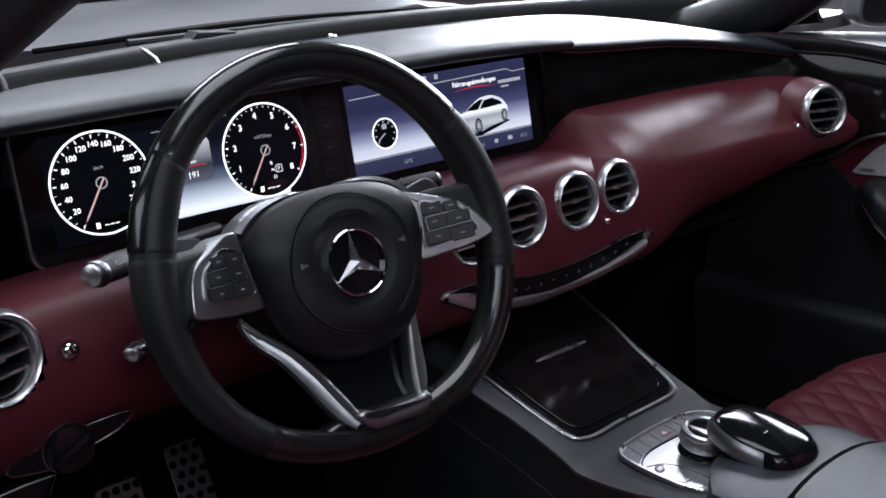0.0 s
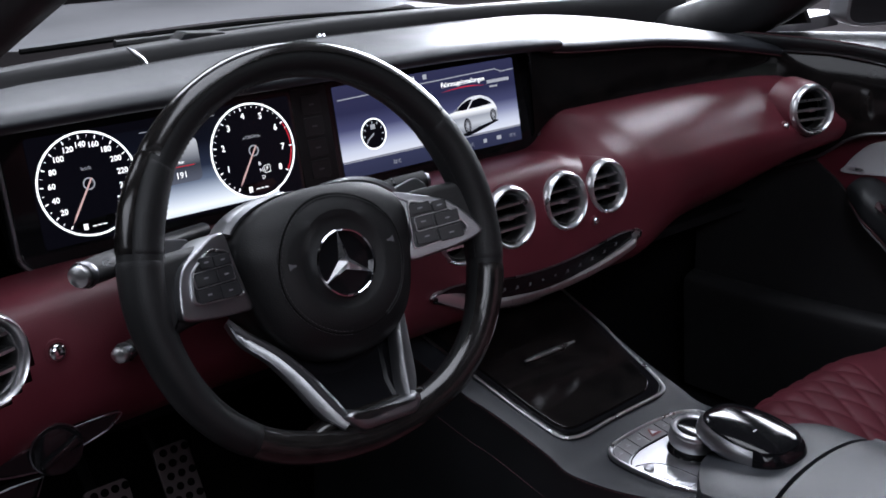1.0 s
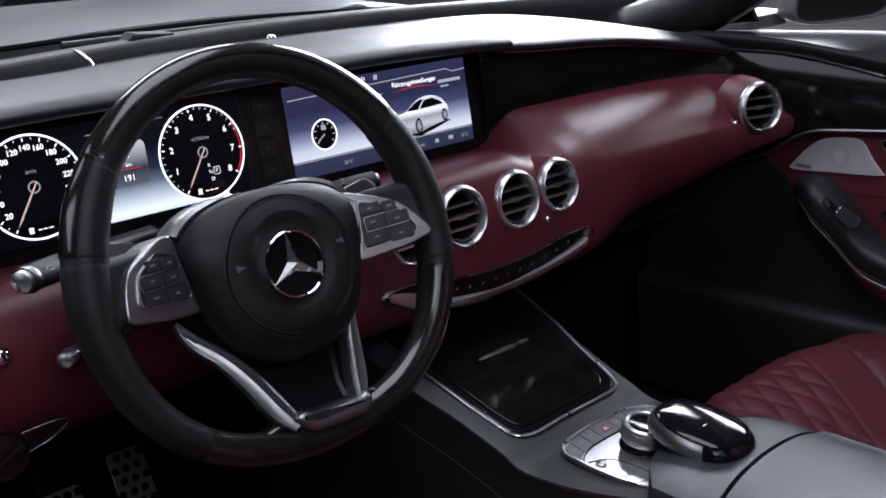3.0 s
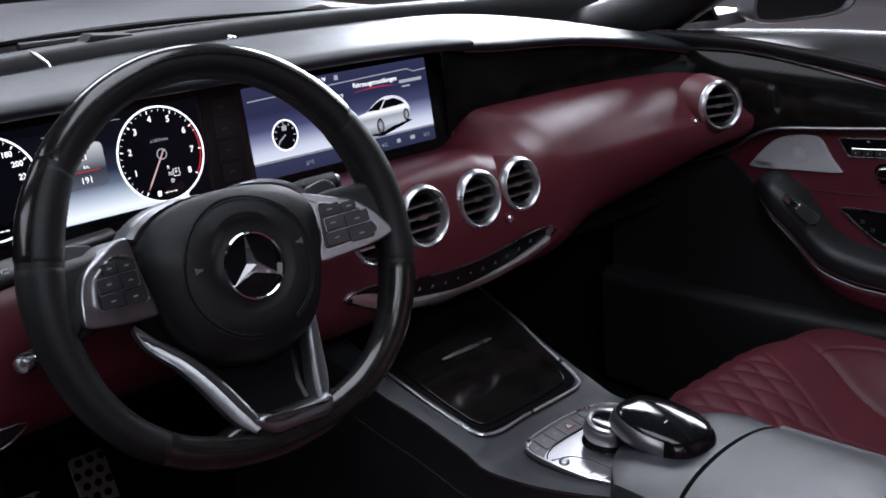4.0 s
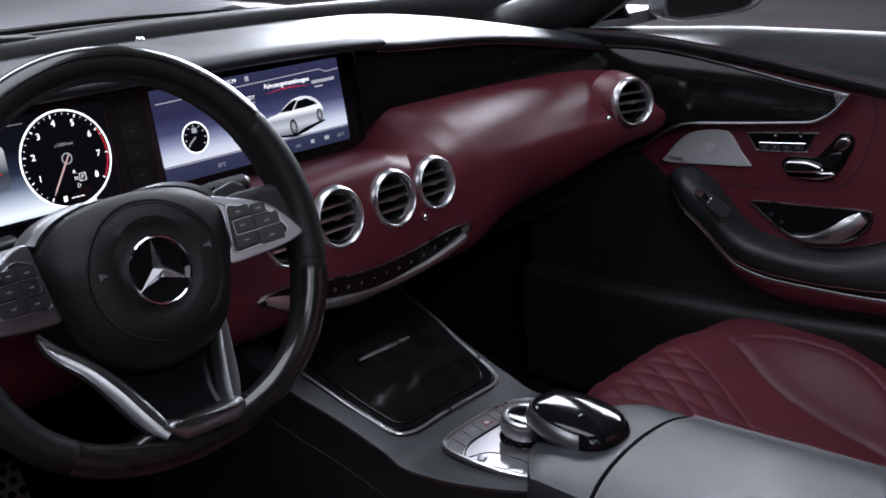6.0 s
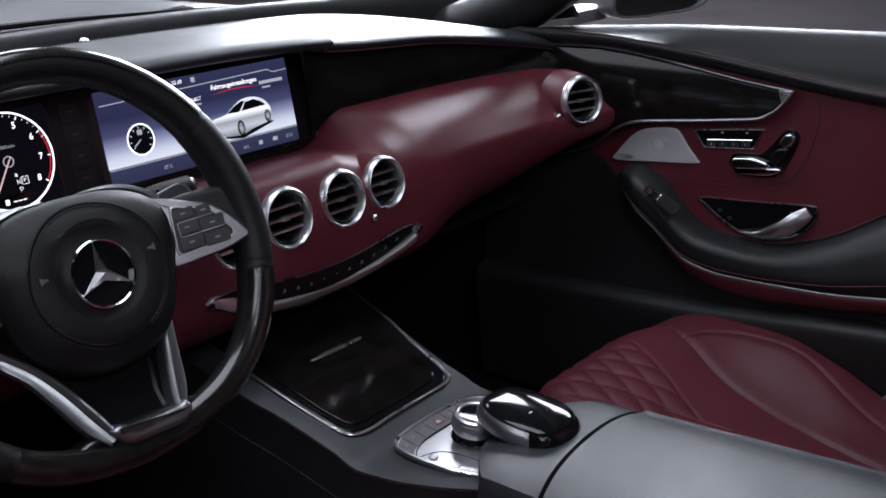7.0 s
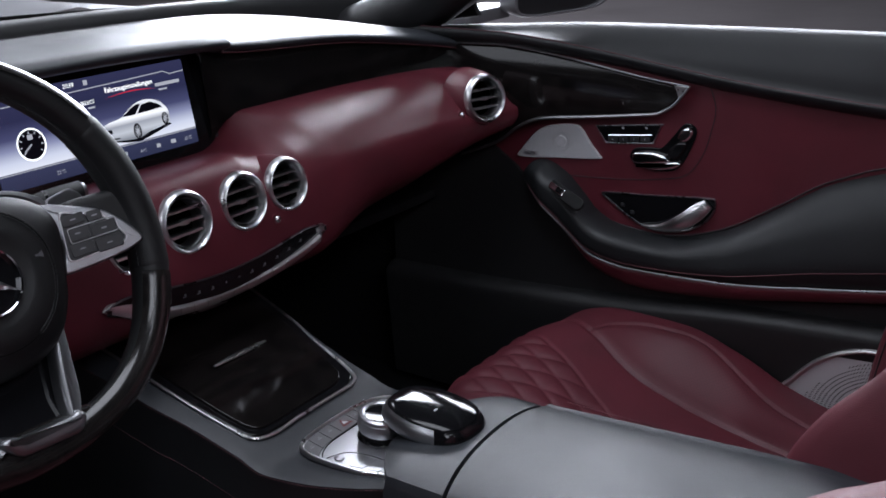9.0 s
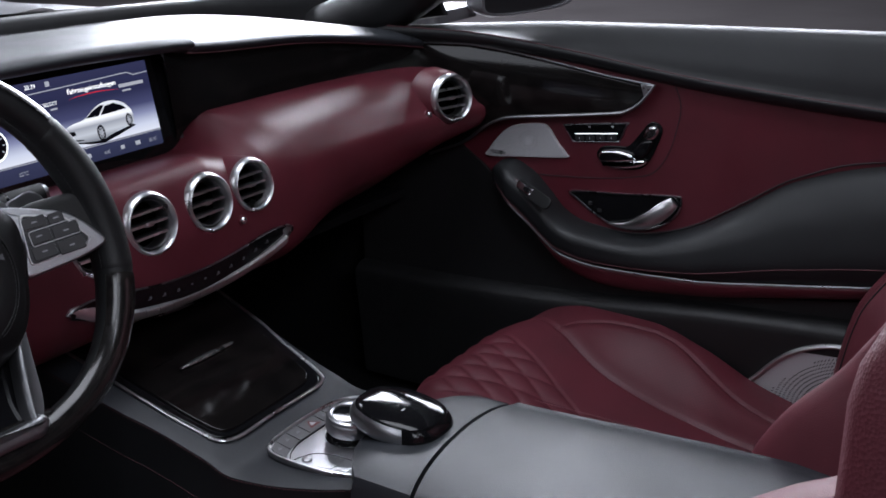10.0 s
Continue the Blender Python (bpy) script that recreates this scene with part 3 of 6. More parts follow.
drawn("windscreen", [(-0.010, 0.0540), (0.004, 0.0620), (0.015, 0.0660), (0.021, 0.0655), (0.010, 0.0535)], DARK_INK, 0.0006, dc)
drawn("side_window", [(0.013, 0.0540), (0.022, 0.0640), (0.036, 0.0655), (0.049, 0.0600), (0.054, 0.0555), (0.034, 0.0545)], DARK_INK, 0.0006, dc)
drawn("grille", [(-0.046, 0.0400), (-0.044, 0.0430), (-0.030, 0.0420), (-0.029, 0.0370), (-0.044, 0.0355)], DARK_INK, 0.0006, dc)
drawn("bumper_intake", [(-0.043, 0.0330), (-0.020, 0.0300), (-0.020, 0.0285), (-0.036, 0.0300)], DARK_INK, 0.0006, dc)
for u, v, r in ((0.008, 0.0330, 0.0098), (0.0545, 0.0405, 0.0082)):
    wm = gm @ Matrix.Translation((u, v, 0.0005)) @ Matrix.Diagonal((0.62, 1, 1, 1))
    w = part("drawn_wheel", slab(ring2(r, 28), wm, 0.0002), DARK_INK, dc)
    g = bmesh.new()
    for k in range(10):
        bar(r * 0.72, r * 0.16, wm @ Matrix.Rotation(k * math.pi / 5, 4, "Z"), r * 0.42, 0, g, 0.0004)
    part("spokes", g, PALE, w)
drawn("drawn_shadow", [(-0.046, 0.0300), (-0.010, 0.0220), (0.010, 0.0200), (0.030, 0.0240), (0.064, 0.0320), (0.060, 0.0340), (0.0, 0.0250)], DARK_INK, 0.0001, menu)

# ---- air vents ----



def air_vent(at, normal, r, label):
    m = frame3(at, normal)
    v = thing("air_vent", at, label, "air vent", "round air vents")
    part("ring", turned([(r * 0.80, -0.012), (r * 0.80, 0.002), (r * 0.83, 0.006), (r * 0.88, 0.0075), (r * 0.93, 0.006), (r * 0.97, 0.001), (r, -0.004), (r, -0.02)], m, 48), SATIN, v, "satin chrome ring")
    wide = r * (1.26 if abs(at[0]) > 0.3 else 1.13)
    part("boss", turned([(r * 0.985, -0.003), (r * 1.01, -0.0035), (r + (wide - r) * 0.22, -0.008), (r + (wide - r) * 0.5, -0.019), (wide, -0.048)], m, 48), RED, v, "red leather surround")
    part("inner_ring", turned([(r * 0.70, -0.02), (r * 0.705, -0.001), (r * 0.73, 0.0015), (r * 0.755, -0.001), (r * 0.80, -0.012)], m, 40), SATIN, v)
    part("duct", turned([(r * 0.80, -0.008), (r * 0.66, -0.05), (0.0, -0.052)], m, 32), VOID, v)
    for k in (-1, 0, 1):
        y = k * r * 0.36
        w = math.sqrt((r * 0.72) ** 2 - y * y)
        rows = [[m @ Vector((sx * w, y + dy, dz - 0.004)) for dy, dz in ((0.0012, -0.016), (0.0022, -0.002), (0, 0.0005), (-0.0022, -0.002), (-0.0012, -0.016))] for sx in (-1, -0.5, 0, 0.5, 1)]
        part("slat", loft(rows, True, True), PLASTIC, v)
        rows = [[m @ Vector((sx * w * 0.96, y + dy, dz - 0.002)) for dy, dz in ((0.0024, -0.003), (0.0017, 0.0022), (-0.0010, 0.0026), (-0.0022, -0.002))] for sx in (-1, 0, 1)]
        part("slat_edge", loft(rows, True, True), SATIN, v, "satin chrome slat edge")
    part("knob", slab(rounded(r * 0.30, r * 0.16, r * 0.05, 4), m @ Matrix.Translation((0, 0, -0.006)), 0.008, 0.002), SATIN, v)
    return v


for at, r, n in VENTS:
    air_vent(at, n, r, "round air vent with satin chrome ring and slats")

# ---- stitching and small fittings of the dashboard ----
seam = [row[19] + Vector((0, 0, 0.0006)) for row in pad_rows if row[19].x < 0.12]
part("pad_seam", stitches(seam, 0.0055, 0.0040, 0.0005), BLACK_THREAD, dash)
seam = [row[19] + Vector((0, 0.007, 0.0005)) for row in pad_rows if row[19].x < 0.12]
part("pad_seam", stitches(seam, 0.0055, 0.0040, 0.0005), BLACK_THREAD, dash)
line = []
for x in np.linspace(0.14, 0.70, 50):
    line.append(Vector((x, lerp(x, LIP_Y) + 0.001, lerp(x, LIP_Z) - 0.0110)))
part("red_piping", tube(line, 0.0009, 6), PIPING, dash, "thin dark red piping")
line = [red_section(x)[2] + Vector((0, -0.004, 0.0012)) for x in list(np.linspace(-0.56, 0.07, 40))]
part("panel_seam", stitches(line, 0.0050, 0.0034, 0.0004), THREAD, dash)


def stud(at, normal, r, name, label):
    m = frame3(at, normal)
    s = thing(name, at, label, "button", "dashboard studs")
    part("seat_ring", turned([(r * 1.5, -0.004), (r * 1.45, 0.0008), (r * 1.15, 0.0012), (r * 1.02, -0.001)], m, 24), RED, s)
    part("dome", turned([(r, -0.004), (r, 0.002), (r * 0.8, 0.0042), (r * 0.45, 0.0052), (0, 0.0056)], m, 24), CHROME, s, "chrome dome")


stud((0.0895, red_y(0.0895, 0.767) - 0.001, 0.767), (0, -1, 0.05), 0.0048, "key_stud", "small chrome stud in red leather")
stud((0.524, red_y(0.524, 0.818) - 0.001, 0.818), (-0.15, -1, 0.2), 0.0052, "key_stud", "small chrome stud in red leather")
stud((-0.606, red_y(-0.606, 0.806) - 0.001, 0.806), (0.1, -1, 0.1), 0.0078, "start_button", "round chrome start button in red leather")

# ---- climate panel ----
climate = thing("climate_panel", (0, -0.14, 0.70), "curved climate panel with black keys and silver toggles", "control panel")


TOGGLE = vary(shader("toggle_metal", (0.50, 0.48, 0.485), 0.40, metal=1.0), 80, 0.35, 0.46)


def smile(x):
    return 0.6985 + 0.031 * (x / 0.17) ** 2


face_rows = []
for x in np.linspace(-0.186, 0.176, 60):
    z0 = smile(x)
    h = 0.026 * max(0.0, 1 - (abs(x + 0.005) / 0.182) ** 6) + 0.002
    y = red_y(x, z0 + h / 2)
    face_rows.append([Vector((x, y + 0.006, z0 - 0.004)), Vector((x, y - 0.004, z0 - 0.003)), Vector((x, y - 0.0042, z0 + h * 0.5)), Vector((x, y - 0.0032, z0 + h)), Vector((x, y + 0.006, z0 + h + 0.001))])
part("face", loft(face_rows), GLOSS, climate)
rim = [Vector((r[3].x, r[3].y - 0.0005, r[3].z + 0.0005)) for r in face_rows]
part("upper_edge", tube(rim, 0.0012, 6), DARK_SATIN, climate)
for k in range(13):
    x0, x1 = -0.132 + k * 0.0222, -0.132 + (k + 1) * 0.0222 - 0.0007
    rows = []
    for x in np.linspace(x0, x1, 5):
        z, y = smile(x), red_y(x, smile(x)) - 0.005
        rows.append([Vector((x, y + dy, z + dz)) for dy, dz in ((0.004, -0.0075), (-0.004, -0.0075), (-0.0072, -0.0035), (-0.0072, 0.002), (-0.0045, 0.0048), (0.004, 0.005))])
    part("toggle", loft(rows, True, True), TOGGLE, climate, "silver toggle key")
    if 2 <= k <= 11:
        xm = (x0 + x1) / 2
        g = bmesh.new()
        yy = red_y(xm, smile(xm) + 0.012) - 0.0048
        for sx, sz, w, h in ((0, 0, 0.0060, 0.0010), (0.001, 0.0022, 0.0030, 0.0024)):
            g.faces.new([g.verts.new((xm + sx + a * w / 2, yy, smile(xm) + 0.0135 + sz + c * h / 2)) for a, c in ((-1, -1), (1, -1), (1, 1), (-1, 1))])
        part("symbol", g, GREY_INK, climate)
for s in (-1, 1):
    rows = []
    for k in range(9):
        f = k / 8
        x = -0.005 + s * (0.1605 + 0.020 * f) if s > 0 else -0.137 - 0.052 * f
        z = smile(x) - 0.001 + 0.002 * f
        h = (0.0135 if s > 0 else 0.017) * math.sqrt(max(0.0, 1 - f**2)) + 0.0004
        y = red_y(x, z)
        rows.append([Vector((x, y + 0.003, z - 0.0085 * (1 - f) - 0.001)), Vector((x, y - 0.009 + 0.006 * f, z - 0.006 * (1 - f))), Vector((x, y - 0.009 + 0.006 * f, z + h * 0.5)), Vector((x, y - 0.002, z + h)), Vector((x, y + 0.004, z + h))])
    part("end_piece", loft(rows, True, True), SATIN, climate, "satin chrome end piece")
line = [Vector((x, red_y(x, 0.681) - 0.001, 0.6745 - 0.05 * (x + 0.012) * 1.2)) for x in np.linspace(-0.046, 0.020, 10)]
part("drawer_grip", tube(line, [0.0004 + 0.0016 * math.sin(math.pi * i / 9) for i in range(10)], 6), DARK_SATIN, climate)

# ---- steering wheel ----
W_AT = Vector((-0.381, -0.2474, 0.8574))
W_TILT = radians(20)
WM = frame3(W_AT, (0, -math.cos(W_TILT), math.sin(W_TILT)))
steering = thing("steering_wheel", (-0.385, -0.10, 0.80), "black leather and burr wood steering wheel with silver spokes", "steering wheel")
# the middle line and the thickness of the rim, by degrees from the passenger's side upwards
RIM_REACH = [(-20, 0.1735), (0, 0.1750), (20, 0.1775), (45, 0.1815), (75, 0.1845), (105, 0.1855), (135, 0.1850), (165, 0.1825), (200, 0.1820), (214, 0.1800), (230, 0.1740), (245, 0.1665), (260, 0.1610), (275, 0.1595), (290, 0.1620), (305, 0.1675), (322, 0.1720), (340, 0.1735), (360, 0.1750), (380, 0.1775)]
RIM_THICK = [(-20, 0.0182), (0, 0.0186), (16, 0.0194), (36, 0.0184), (60, 0.0166), (90, 0.0156), (125, 0.0156), (140, 0.0165), (155, 0.0186), (175, 0.0184), (192, 0.0162), (212, 0.0148), (240, 0.0145), (270, 0.0146), (300, 0.0152), (325, 0.0164), (340, 0.0182), (360, 0.0186), (380, 0.0194)]


def rim_point(a):
    """The middle of the rim at a, from the passenger's side upwards; flattened below."""
    r = lerp(math.degrees(a) % 360, RIM_REACH)
    return Vector((r * math.cos(a), r * math.sin(a), 0))


def rim_skin(a0, a1, extra, c0, c1, steps=60, sides=20, ends=0.0):
    """A stretch of the rim's skin, extra proud of the core; c0 to c1 are angles round the section, 0 outwards, 90 to the driver."""
    rows = []
    for i in range(steps + 1):
        a = a0 + (a1 - a0) * i / steps
        p = rim_point(a)
        t = (rim_point(a + 0.01) - rim_point(a - 0.01)).normalized()
        o = Vector((t.y, -t.x, 0))
        k = lerp(math.degrees(a) % 360, RIM_THICK) + extra - (ends if i in (0, steps) else 0.0)
        rows.append([WM @ (p + k * (math.cos(c) * o + 1.02 * math.sin(c) * Vector((0, 0, 1)))) for c in (radians(c0 + (c1 - c0) * n / sides) for n in range(sides + 1))])
    return loft(rows)


full = rim_skin(0, 2 * math.pi, 0.0, 0, 360, 160, 24)
bmesh.ops.remove_doubles(full, verts=full.verts, dist=1e-6)
part("rim", full, WHEEL_LEATHER, steering, "black leather rim")
part("wood_rim", rim_skin(radians(37), radians(140), 0.0009, -115, 76, 70, 22, 0.0007), RIM_WOOD, steering, "lacquered burr wood upper rim")
part("wood_rim", rim_skin(radians(139.6), radians(165), 0.0009, -115, 52, 30, 22, 0.0007), RIM_WOOD, steering, "lacquered burr wood upper rim")
part("wood_rim", rim_skin(radians(226), radians(345), 0.0009, -125, 150, 80, 24, 0.0007), RIM_WOOD, steering, "lacquered burr wood lower rim")
part("grip", rim_skin(radians(166), radians(225), 0.0006, 0, 360, 50, 24, 0.0014), WHEEL_LEATHER, steering, "black leather grip")
part("grip", rim_skin(radians(141), radians(165.5), 0.0005, 58, 245, 30, 18, 0.0014), WHEEL_LEATHER, steering, "black leather grip")
part("grip", rim_skin(radians(-14), radians(36), 0.0006, 0, 360, 40, 24, 0.0014), WHEEL_LEATHER, steering, "black leather grip")


def inner_line(a0, a1, c, lift):
    out = []
    for a in np.linspace(radians(a0), radians(a1), 150):
        p, k = rim_point(a), lerp(math.degrees(a) % 360, RIM_THICK) + lift
        o = Vector((p.x, p.y, 0)).normalized()
        out.append(WM @ (p + k * (math.cos(c) * o + math.sin(c) * Vector((0, 0, 1)))))
    return out


for a0, a1 in ((-12, 34), (38, 138), (143, 223)):
    part("rim_stitching", stitches(inner_line(a0, a1, 2.75, 0.0006), 0.0050, 0.0036, 0.0005), BLACK_THREAD, steering)

half = [(0.0, 0.0705), (0.036, 0.0685), (0.065, 0.0610), (0.086, 0.0465), (0.0945, 0.0280), (0.0915, 0.0040), (0.0850, -0.0220), (0.0770, -0.0450), (0.0620, -0.0670), (0.0360, -0.0835)]
hub_line = half + [(0.0, -0.0895)] + [(-x, y) for x, y in half[:0:-1]]
loop = spline([(x, y, 0) for x, y in hub_line], 84, True)
SHAPE = [(0.60, 0.0155), (0.66, 0.0140), (0.72, 0.0122), (0.76, 0.0105), (0.86, 0.0058), (0.95, -0.0005), (0.985, -0.0050), (1.0, -0.0120)]
rows = []
for k, h in [(0.96, -0.050), (0.995, -0.022)] + SHAPE[::-1]:
    rows.append([WM @ Vector((p.x * k, p.y * k - (1 - k) * 0.006, h)) for p in loop])
for r, h in ((0.0455, 0.0162), (0.0425, 0.0156), (0.0385, 0.0134), (0.034, 0.0125), (0.002, 0.0125)):
    rows.append([WM @ Vector((r * math.cos(a), r * math.sin(a), h)) for a in (math.atan2(p.y, p.x) for p in loop)])
cover = part("airbag_cover", loft(rows, True, True), WHEEL_LEATHER, steering, "black leather airbag cover", angle=60)


def hub_h(x, y):
    """How far the cover stands out at x, y."""
    a = math.atan2(y, x)
    p = min(loop, key=lambda q: abs((math.atan2(q.y, q.x) - a + math.pi) % (2 * math.pi) - math.pi))
    return lerp(math.hypot(x, y) / math.hypot(p.x, p.y), SHAPE)


for r in (0.0640, 0.0672):
    for a0, a1 in ((40, 262), (-60, 38)):
        arc = [WM @ Vector((r * math.cos(a), -0.003 + r * 0.96 * math.sin(a), hub_h(r * math.cos(a), -0.003 + r * 0.96 * math.sin(a)) + 0.0004)) for a in (radians(a0 + (a1 - a0) * i / 60) for i in range(61))]
        part("cover_stitching", stitches(arc, 0.0042, 0.0031, 0.0009), BLACK_THREAD, cover)
groove = [WM @ Vector((0.0656 * math.cos(a), -0.003 + 0.0656 * 0.96 * math.sin(a), hub_h(0.0656 * math.cos(a), -0.003 + 0.0656 * 0.96 * math.sin(a)) + 0.0001)) for a in (radians(k * 3) for k in range(120))]
part("cover_seam", tube(groove, 0.0007, 6, closed=True, up=(0, 1, 0)), VOID, cover)
for s in (-1, 1):
    g = bmesh.new()
    m = WM @ Matrix.Translation((s * 0.0535, 0.006, hub_h(s * 0.0535, 0.006) + 0.0008))
    g.faces.new([g.verts.new(m @ Vector((s * x, y, 0))) for x, y in ((-0.0042, 0.0010), (-0.0008, 0.0012), (0.0034, 0.0034), (0.0034, -0.0034), (-0.0008, -0.0012), (-0.0042, -0.0010))][::s])
    part("horn_symbol", g, GREY_INK, cover)
BM_ = WM @ Matrix.Translation((0, -0.003, -0.0100))
badge = part("badge", turned([(0.0, 0.0235), (0.0285, 0.0235), (0.0285, 0.020)], BM_, 48), GLOSS, steering, "round badge with chrome ring")
part("badge_ring", turned([(0.0283, 0.022), (0.0285, 0.0280), (0.0296, 0.0292), (0.0308, 0.0280), (0.0312, 0.021)], BM_, 64), CHROME, badge)
for k in range(3):
    star = bmesh.new()
    a = math.pi / 2 + k * 2 * math.pi / 3
    tip = Vector((0.0284 * math.cos(a), 0.0284 * math.sin(a), 0.0248))
    l = Vector((0.0062 * math.cos(a + math.pi / 3), 0.0062 * math.sin(a + math.pi / 3), 0.0242))
    r = Vector((0.0062 * math.cos(a - math.pi / 3), 0.0062 * math.sin(a - math.pi / 3), 0.0242))
    v = [star.verts.new(BM_ @ p) for p in (tip, l, Vector((0, 0, 0.0305)), r)]
    star.faces.new((v[0], v[1], v[2]))
    star.faces.new((v[0], v[2], v[3]))
    part("badge_arm", star, SATIN, badge, angle=5)

# switch pads on the spokes, rising from the hub to the rim
PAD_LINES = {-1: [(0.097, 0.0510), (0.112, 0.0495), (0.128, 0.0410), (0.151, 0.0300), (0.159, 0.0150), (0.164, -0.0080), (0.160, -0.0140), (0.130, -0.0185), (0.088, -0.0215), (0.0855, -0.0170), (0.0920, 0.0100), (0.0955, 0.0350)],
             1: [(0.077, 0.0525), (0.102, 0.0435), (0.137, 0.0280), (0.152, 0.0110), (0.164, -0.0080), (0.160, -0.0135), (0.138, -0.0185), (0.090, -0.0215), (0.0875, -0.0180), (0.0945, 0.0040), (0.0930, 0.0250), (0.083, 0.0430)]}
SWITCH_LINES = {-1: [(0.1000, 0.0345), (0.1210, 0.0395), (0.1450, 0.0240), (0.1505, 0.0000), (0.1460, -0.0040), (0.0950, -0.0070), (0.0930, -0.0030)],
                1: [(0.0985, 0.0380), (0.1350, 0.0235), (0.1505, -0.0040), (0.1440, -0.0085), (0.0960, -0.0115), (0.0935, -0.0080)]}


def corners(pts, n, r):
    """A closed outline with its corners rounded by about r."""
    out = []
    k = len(pts)
    for i in range(k):
        p, a, b = Vector(pts[i]), Vector(pts[i - 1]), Vector(pts[(i + 1) % k])
        u, w = p + (a - p).normalized() * min(r, (a - p).length * 0.45), p + (b - p).normalized() * min(r, (b - p).length * 0.45)
        for j in range(n):
            f = j / (n - 1)
            q = u * (1 - f) ** 2 + p * 2 * f * (1 - f) + w * f * f
            out.append((q.x, q.y))
    return out


for s in (-1, 1):
    m = WM @ Matrix.Translation((0, 0, -0.0440)) @ Matrix.Rotation(radians(-s * 20), 4, "Y") @ Matrix.Diagonal((1.064, 1, 1, 1))
    line = corners([(s * x, y) for x, y in PAD_LINES[s]], 4, 0.008)
    sp = part("spoke", slab(line, m, 0.030, 0.0022, 4, base=-0.027), PAD_SILVER, steering, "satin silver spoke with switches")
    edge_line = corners([(s * x, y) for x, y in SWITCH_LINES[s]], 4, 0.006)
    cx, cy = sum(p[0] for p in edge_line) / len(edge_line), sum(p[1] for p in edge_line) / len(edge_line)
    frame_in = [(cx + (x - cx) * 0.94, cy + (y - cy) * 0.925) for x, y in edge_line]
    part("switch_panel", slab(frame_in, m, 0.0030, 0.0008, base=0.0014), SOFT_BUTTON, sp, "black switch panel")
    part("panel_edge", band(edge_line, frame_in, m @ Matrix.Translation((0, 0, 0.0024)), 0.0030, 0.0008), SATIN, sp)
    # six keys, parted by two slim bars across and one down
    x0, x1 = min(abs(p[0]) for p in frame_in), max(abs(p[0]) for p in frame_in)
    y0, y1 = min(p[1] for p in frame_in), max(p[1] for p in frame_in)
    h, xm = (y1 - y0) / 3, x0 + (x1 - x0) * 0.47
    lean = -0.10 if s > 0 else 0.06
    for r_ in range(3):
        for c_ in range(2):
            ax, bx = (x0 + 0.003 + (0.002 if s < 0 else 0), xm - 0.0008) if c_ == 0 else (xm + 0.0008, x1 - (0.003, 0.004, 0.013)[r_])
            ay = y0 + h * r_ + 0.0010 + lean * ((ax + bx) / 2 - xm)
            by = ay + h - (0.0020 if r_ < 2 else 0.0045)
            k = part("key", slab(rounded(bx - ax, by - ay, 0.0016, 3, s * (ax + bx) / 2, (ay + by) / 2), m, 0.0016, 0.0007, base=0.0040), SOFT_BUTTON, sp)
            part("key_symbol", bar(0.0048, 0.0014, m, s * (ax + bx) / 2, (ay + by) / 2, None, 0.0059), DIM_INK, k)
    ring_o = rounded((x1 - x0) * 0.84, h, 0.0025, 4, s * ((x0 + x1) / 2 + 0.001), y0 + h * 1.5)
    ring_i = rounded((x1 - x0) * 0.84 - 0.0014, h - 0.0014, 0.0020, 4, s * ((x0 + x1) / 2 + 0.001), y0 + h * 1.5)
    part("key_frame", band(ring_o, ring_i, m @ Matrix.Translation((0, 0, 0.0042)), 0.0016, 0.0003), SATIN, sp, "slim silver key frame")
    # black root between pad and rim, and the silver shoulder along the cover
    part("spoke_root", slab(corners([(s * x, y) for x, y in ((0.105, 0.045), (0.150, 0.044), (0.176, 0.040), (0.178, 0.004), (0.174, -0.026), (0.158, -0.020), (0.110, -0.016))], 4, 0.010), m, 0.022, 0.007, 3, base=-0.026), WHEEL_LEATHER, steering)
    rows = []
    for k in range(24):
        a = radians(28 + 46 * k / 23)
        p = min(loop, key=lambda q: abs(math.atan2(q.y, q.x) - a))
        wide = 0.0105 * (1 - k / 23) ** 0.8 + 0.0008
        n_ = Vector((p.x, p.y, 0)).normalized()
        rows.append([WM @ (Vector((s * (p.x + n_.x * d), p.y + n_.y * d, h_))) for d, h_ in ((-0.006, -0.030), (-0.001, -0.012), (wide * 0.3, -0.0095), (wide * 0.8, -0.0115), (wide, -0.016), (wide, -0.035))])
    part("spoke_shoulder", loft(rows, True, True), PAD_SILVER, sp, "tapering silver shoulder")
    # shift paddle behind the spoke
    part("paddle", slab(corners([(s * x, y) for x, y in ((0.112, 0.052), (0.142, 0.058), (0.154, 0.048), (0.151, 0.016), (0.120, 0.010))], 4, 0.006), WM @ Matrix.Translation((0, 0, -0.045)), 0.005, 0.0018), SPOKE, steering, "silver shift paddle")


